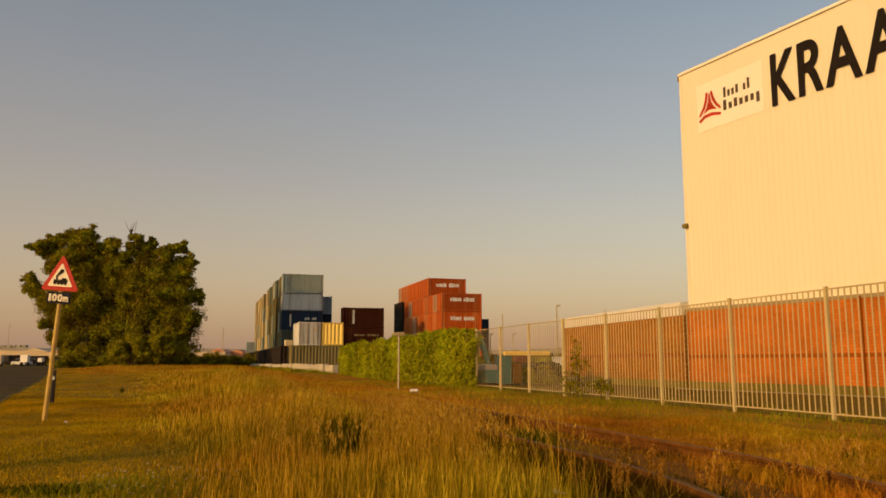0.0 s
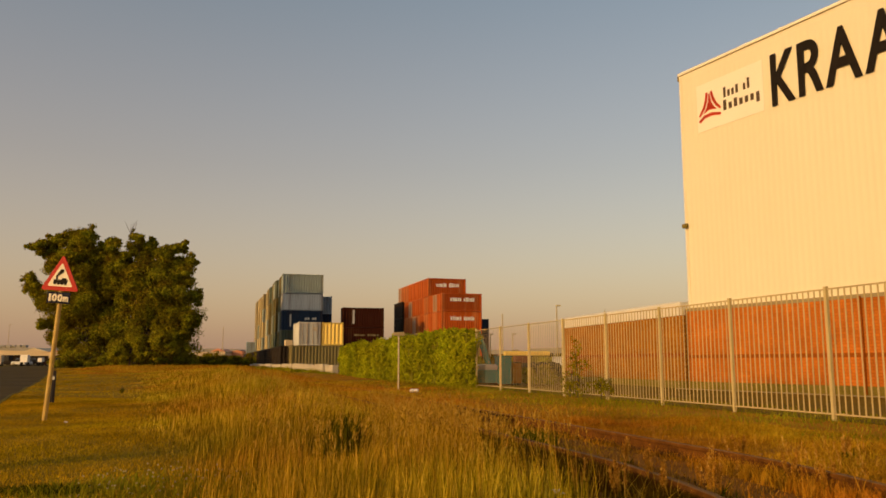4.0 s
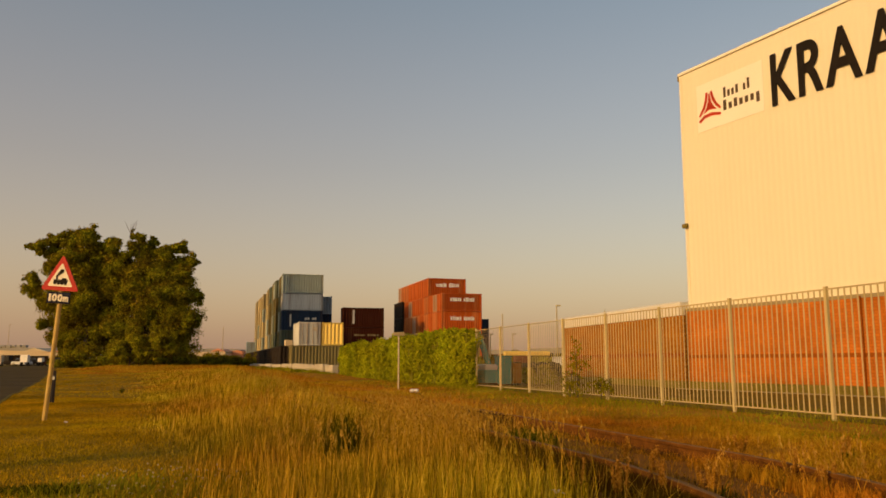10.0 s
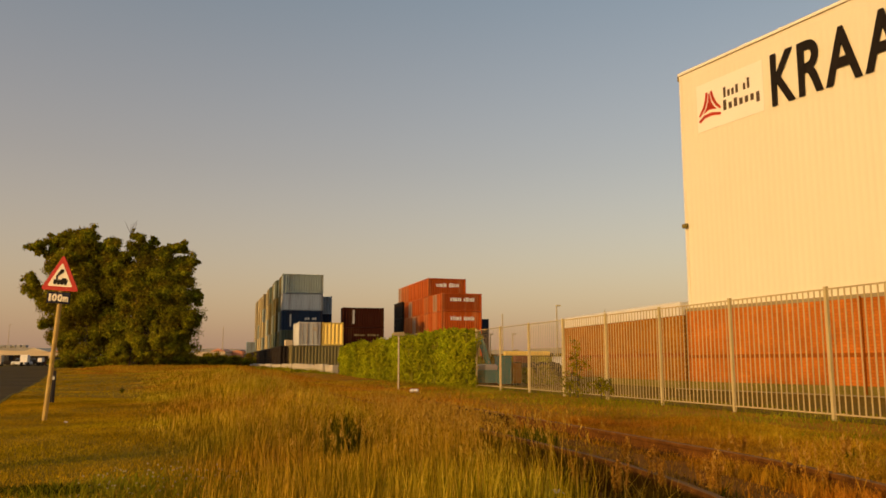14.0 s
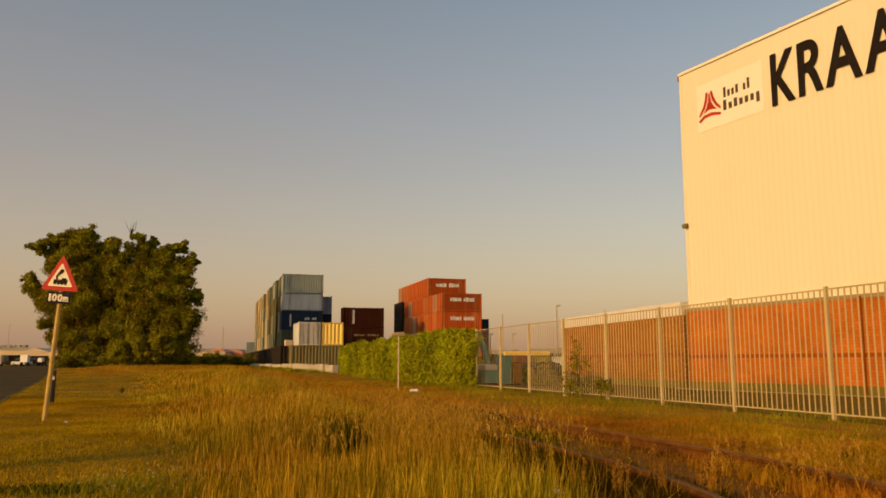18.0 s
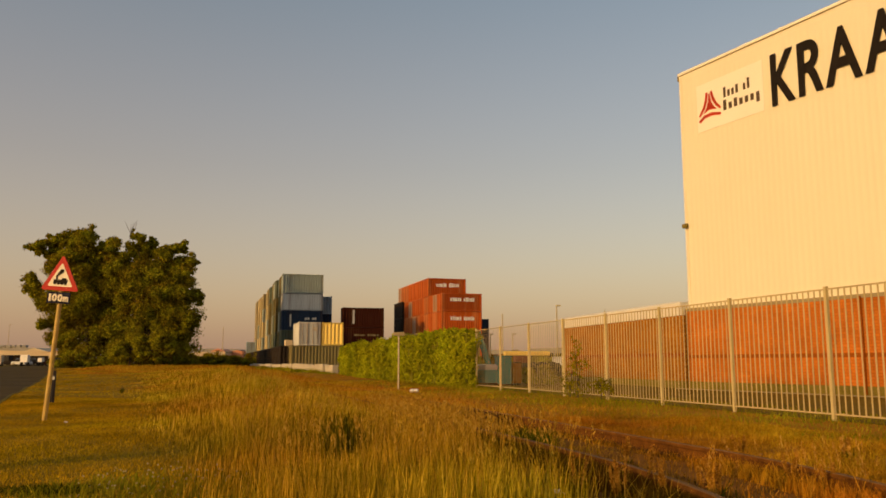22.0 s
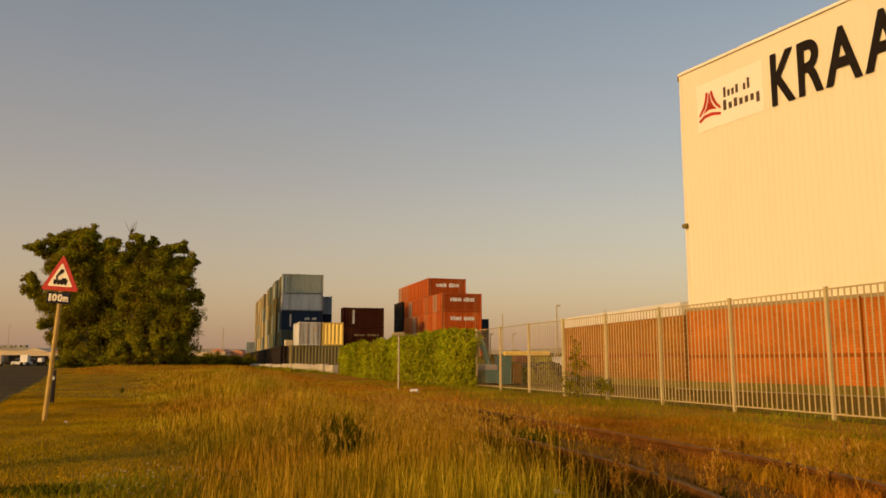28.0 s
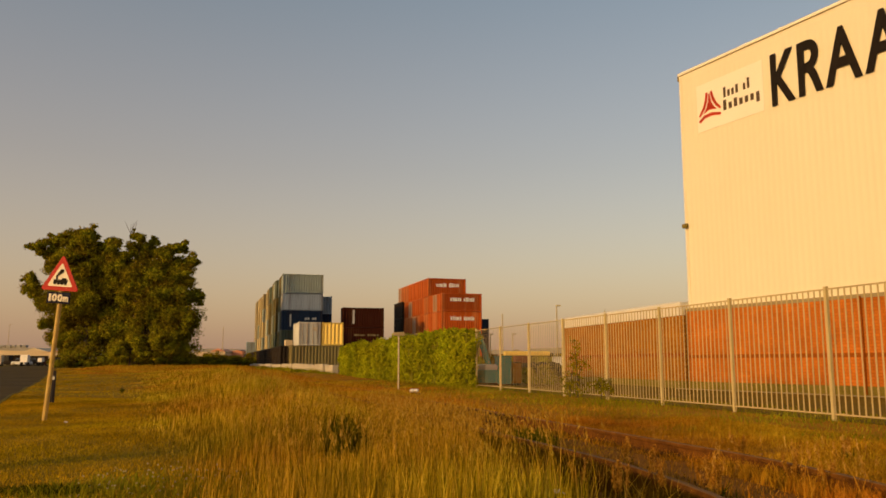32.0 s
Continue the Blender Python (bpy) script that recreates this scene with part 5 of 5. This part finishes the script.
a, b = grng.uniform(2.9, 6.1, 60000), 14 + 60 * grng.random(60000) ** 1.3
p = np.column_stack([a * EX - b * EY, a * EY + b * EX])
p = p[grng.random(len(p)) < smooth(b, 14, 22)]
sown("track_grass", p, grng.uniform(0.10, 0.30, len(p)), grng.uniform(0.012, 0.022, len(p)) * (1 + 0.02 * p[:, 1]), M_RUSSET, "russet grass grown over the far track", 0.6, 2)
b = grng.uniform(63, 112, 9000)
a = 10.3 - 2.9 * np.minimum(1, np.maximum(0, b - 65) / 26) ** 0.8 - grng.uniform(0.3, 1.6, 9000)
p = np.column_stack([a * EX - b * EY, a * EY + b * EX])
sown("edge_grass", p, grng.uniform(0.08, 0.34, len(p)) * (0.4 + patchy(p, 1.2)), grng.uniform(0.02, 0.045, len(p)), M_GREENBLADE, "rough grass along the foot of the barrier blocks", 0.6, 2)
n = 5200
b = 3.5 + 22 * grng.random(n) ** 1.2
a = np.clip(grng.normal(5.62, 0.16, n), 5.33, 6.3) + np.array([bend(t) for t in b])
x, y = a * EX - b * EY, a * EY + b * EX
c = np.column_stack([x, y, height(x, y) + 0.03])
rad = (0.008 + 0.022 * grng.random(n) ** 2)[:, None, None] * grng.uniform(0.6, 1.3, (n, 6, 1))
axes = np.array([(1, 0, 0), (0, 1, 0), (-1, 0, 0), (0, -1, 0), (0, 0, 0.8), (0, 0, -0.8)]) + 0.0
turned = np.array([(1, 0.4, 0.1), (-0.4, 1, 0), (-1, -0.4, 0), (0.4, -1, 0.1), (0, 0.1, 0.8), (0, 0, -0.8)])
v = c[:, None, :] + np.where(grng.random((n, 1, 1)) < 0.5, axes, turned) * rad
tri = np.array([(0, 1, 4), (1, 2, 4), (2, 3, 4), (3, 0, 4), (1, 0, 5), (2, 1, 5), (3, 2, 5), (0, 3, 5)])
tagged(new("gravel", mesh_np("gravel", v.reshape(-1, 3), (np.arange(n)[:, None, None] * 6 + tri).reshape(-1, 3), M_GRAVEL)), "crumbled tan gravel along the far rail", "gravel", kind="stuff")
p = cast(5000, lambda x, y: (x + 3.18) ** 2 + 3 * (y - 6.6) ** 2 < 0.28 * grng.random(np.shape(x)), -3.8, -2.5, 6.1, 7.1)
# a small round patch of low, dark-coloured blades
sown("weed_patch", p, grng.uniform(0.02, 0.06, len(p)), grng.uniform(0.012, 0.02, len(p)), M_WEED, "small patch of low dark blades in the mown verge", 1.2, 2)
p = cast(60000, lambda x, y: (x * EX + y * EY > 10.8) & (x * EX + y * EY < 12.6) & (patchy(np.column_stack([x, y]), 1.3) > 0.45) & (np.abs(x) < 0.62 * y + 0.8), -2, 12, 8, 34)
sown("yard_weeds", p, grng.uniform(0.03, 0.13, len(p)), grng.uniform(0.01, 0.02, len(p)), M_GREENBLADE, "low weeds on the apron behind the fence", 0.8, 2)
p = cast(9000, lambda x, y: (x - 1.1) ** 2 / 0.12 + (y - 10.7) ** 2 / 1.2 < grng.random(np.shape(x)) * 1.4, 0.4, 1.9, 9.2, 12.2)
sown("dark_weeds", p, grng.uniform(0.08, 0.24, len(p)), grng.uniform(0.012, 0.02, len(p)), M_WEED, "dark weeds choking the rail joint", 0.6, 2)
for x, y, z, s in ((0.815, 5.8, 0.12, 0.05), (-6.35, 13.7, 0.03, 0.03)):
    scrap = thing("paper_scrap", Matrix.Translation((x, y, z)) @ pose(0, 0, 0, 20, 10, 30), "crumpled white paper scrap in the grass", "litter", "scraps of litter")
    bm = bmesh.new()
    bmesh.ops.create_grid(bm, x_segments=5, y_segments=4, size=s)
    for v in bm.verts:
        v.co.z = s * 0.6 * noise.noise(v.co * 40)
        v.co.y *= 0.5
    bmesh.ops.solidify(bm, geom=bm.faces[:], thickness=0.002)
    part("sheet", bm, M_SIGNWHITE, scrap)

p = cast(26000, lambda x, y: np.abs(y) < 20, -7, 2.2, -12, 4.5)
p = p[p[:, 0] * EX + p[:, 1] * EY < 2.6]
sown("near_grass", p, grng.uniform(0.04, 0.14, len(p)), grng.uniform(0.006, 0.012, len(p)), M_SHORT, "trodden grass round the viewpoint", 0.8, 2)

# tufts that sway in the wind
TUFTS, KIND = [], []
for k in range(14):
    n = 26
    pos = np.column_stack([grng.normal(0, 0.12, (n, 2)), np.zeros(n)])
    h = grng.uniform(0.3, 0.74, n)
    v, f, tp = blades(grng, pos, h, grng.uniform(0.004, 0.008, n), 0.3, 4)
    v2, f2 = seed_heads(tp[h > 0.5], 0.014)
    KIND.append((mesh_np("foliage", v, f, M_BLADE), mesh_np("seed_down", v2, f2, M_SEED)))
for k in range(120):
    if k < 26:
        b = grng.uniform(5.0, 12.5)
        a = 2.15 + 0.06 * (b - 5.0) + grng.normal(0, 0.25)
        x, y = a * EX - b * EY, a * EY + b * EX
    else:
        y = grng.uniform(5.2, 12.5)
        x = grng.uniform(-1.3 - 0.36 * (y - 6), min(1.9 - 0.33 * (y - 4), 0.17 * y))
    if abs(x / y + 0.14) < 0.05 and y > 7.5:
        x += 1.2
    tuft = thing("grass_tuft", Matrix.Translation((x, y, float(height(np.array(x), np.array(y))))), "tall grass tuft with pale seed heads swaying", "grass tuft", "swaying grass tufts")
    tagged(part("foliage", KIND[k % 14][0], None, tuft), kind="stuff")
    tagged(part("seed_down", KIND[k % 14][1], None, tuft, "pale feathery seed heads"), kind="stuff")
    TUFTS.append(tuft)

# tall dry grass arching over the rails
for k, (x, y, count) in enumerate(((2.75, 6.3, 10), (2.95, 6.5, 7), (3.3, 6.4, 8), (2.0, 6.2, 5), (3.45, 7.2, 7))):
    tuft = thing("dry_grass_tuft", Matrix.Translation((x, y, float(height(np.array(x), np.array(y))))), "tall dry straw-coloured grass arching over the rail", "grass tuft", "dry grass tufts by the rails")
    pos = np.column_stack([grng.normal(0, 0.05, (count, 2)), np.zeros(count)])
    h = grng.uniform(0.3, 0.58, count)
    v, f, tp = blades(grng, pos, h, grng.uniform(0.005, 0.009, count), 0.75, 5)
    tagged(part("foliage", mesh_np("foliage", v, f, M_RUSSET), None, tuft), kind="stuff")
    v, f = seed_heads(np.concatenate([tp, tp - np.array([0.01, 0, 0.05])]), 0.017)
    tagged(part("seed_down", mesh_np("seed_down", v, f, M_STRAW), None, tuft, "straw-coloured plumes"), kind="stuff")
    TUFTS.append(tuft)

# dry docks with clustered seed along the track
for k, (px, py, h) in enumerate(((1145, 852, 0.42), (1162, 864, 0.34), (1242, 868, 0.36), (1264, 862, 0.3), (1380, 838, 0.34), (1085, 864, 0.34), (1012, 858, 0.36), (1480, 806, 0.26), (1100, 806, 0.3), (1150, 782, 0.3), (1440, 850, 0.26), (1300, 800, 0.28))):
    depth = 1438 / (py - 642)
    x = (px - 784) / 1410 * depth
    z = float(height(np.array(x), np.array(depth)))
    dock = thing("dock_plant", Matrix.Translation((x, depth, z)), "dry brown dock with clustered seed by the rails", "weed", "dry docks along the track")
    bm = bmesh.new()
    cs = []
    for j in range(2 + k % 3):
        foot = Vector((grng.normal(0, 0.02), grng.normal(0, 0.02), -0.01))
        top = foot + Vector((grng.normal(0, 0.07), grng.normal(0, 0.05), h * grng.uniform(0.7, 1.0)))
        tube(bm, foot, top, 0.005, 0.0025, 5)
        cs += [foot.lerp(top, s) for s in np.linspace(0.5, 1.0, 6)]
    part("stem", bm, M_DOCK, dock, "thin dry stems")
    v, f = leaf_cloud(grng, np.array([tuple(c) for c in cs]), np.full((len(cs), 3), 0.021) * grng.uniform(0.6, 1.3, (len(cs), 1)) * np.array([1, 1, 1.8]), 40 * len(cs), 0.0085, 0.9, 0.2)
    tagged(part("panicle", mesh_np("panicle", v, f, M_DOCK), None, dock, "reddish-brown clustered seed"), kind="stuff")
    pos = np.column_stack([grng.normal(0, 0.05, (14, 2)), np.zeros(14)])
    v, f, tp = blades(grng, pos, grng.uniform(0.08, 0.2, 14), grng.uniform(0.012, 0.022, 14), 0.7, 3)
    tagged(part("foliage", mesh_np("foliage", v, f, M_WEED), None, dock, "withered leaves at the foot"), kind="stuff")
    TUFTS.append(dock)


def motions():
    rng = random.Random(3)
    for ob in TUFTS:
        x, y, z = ob.location
        turn = rng.uniform(0, 360)
        f1, f2, p1, p2 = rng.uniform(0.25, 0.4), rng.uniform(0.6, 0.9), rng.uniform(0, 6.3), rng.uniform(0, 6.3)
        rows = []
        for i in range(81):
            t = i * 0.4
            gust = 0.6 + 0.4 * math.sin(0.35 * t - 0.5 * x)
            s = 1.5 + gust * (5.6 * math.sin(6.283 * f1 * t + p1) + 3.6 * math.sin(6.283 * f2 * t + p2))
            rows.append((t, pose(x, y, z, -0.5 * s, s, turn)))
        walk(ob, rows)
    for ob in SWAY:
        x, y, z = ob.location
        sway = min(0.13, 0.015 * max(z, 0.3))
        f1, p1 = rng.uniform(0.15, 0.3), rng.uniform(0, 6.3)
        rows = []
        for i in range(41):
            t = i * 0.8
            s = math.sin(6.283 * f1 * t + p1) + 0.5 * math.sin(6.283 * 0.43 * t + 2 * p1)
            rows.append((t, pose(x + sway * s, y, z + 0.3 * sway * s, 0, 1.2 * s, 0.5 * s)))
        walk(ob, rows)


motions()
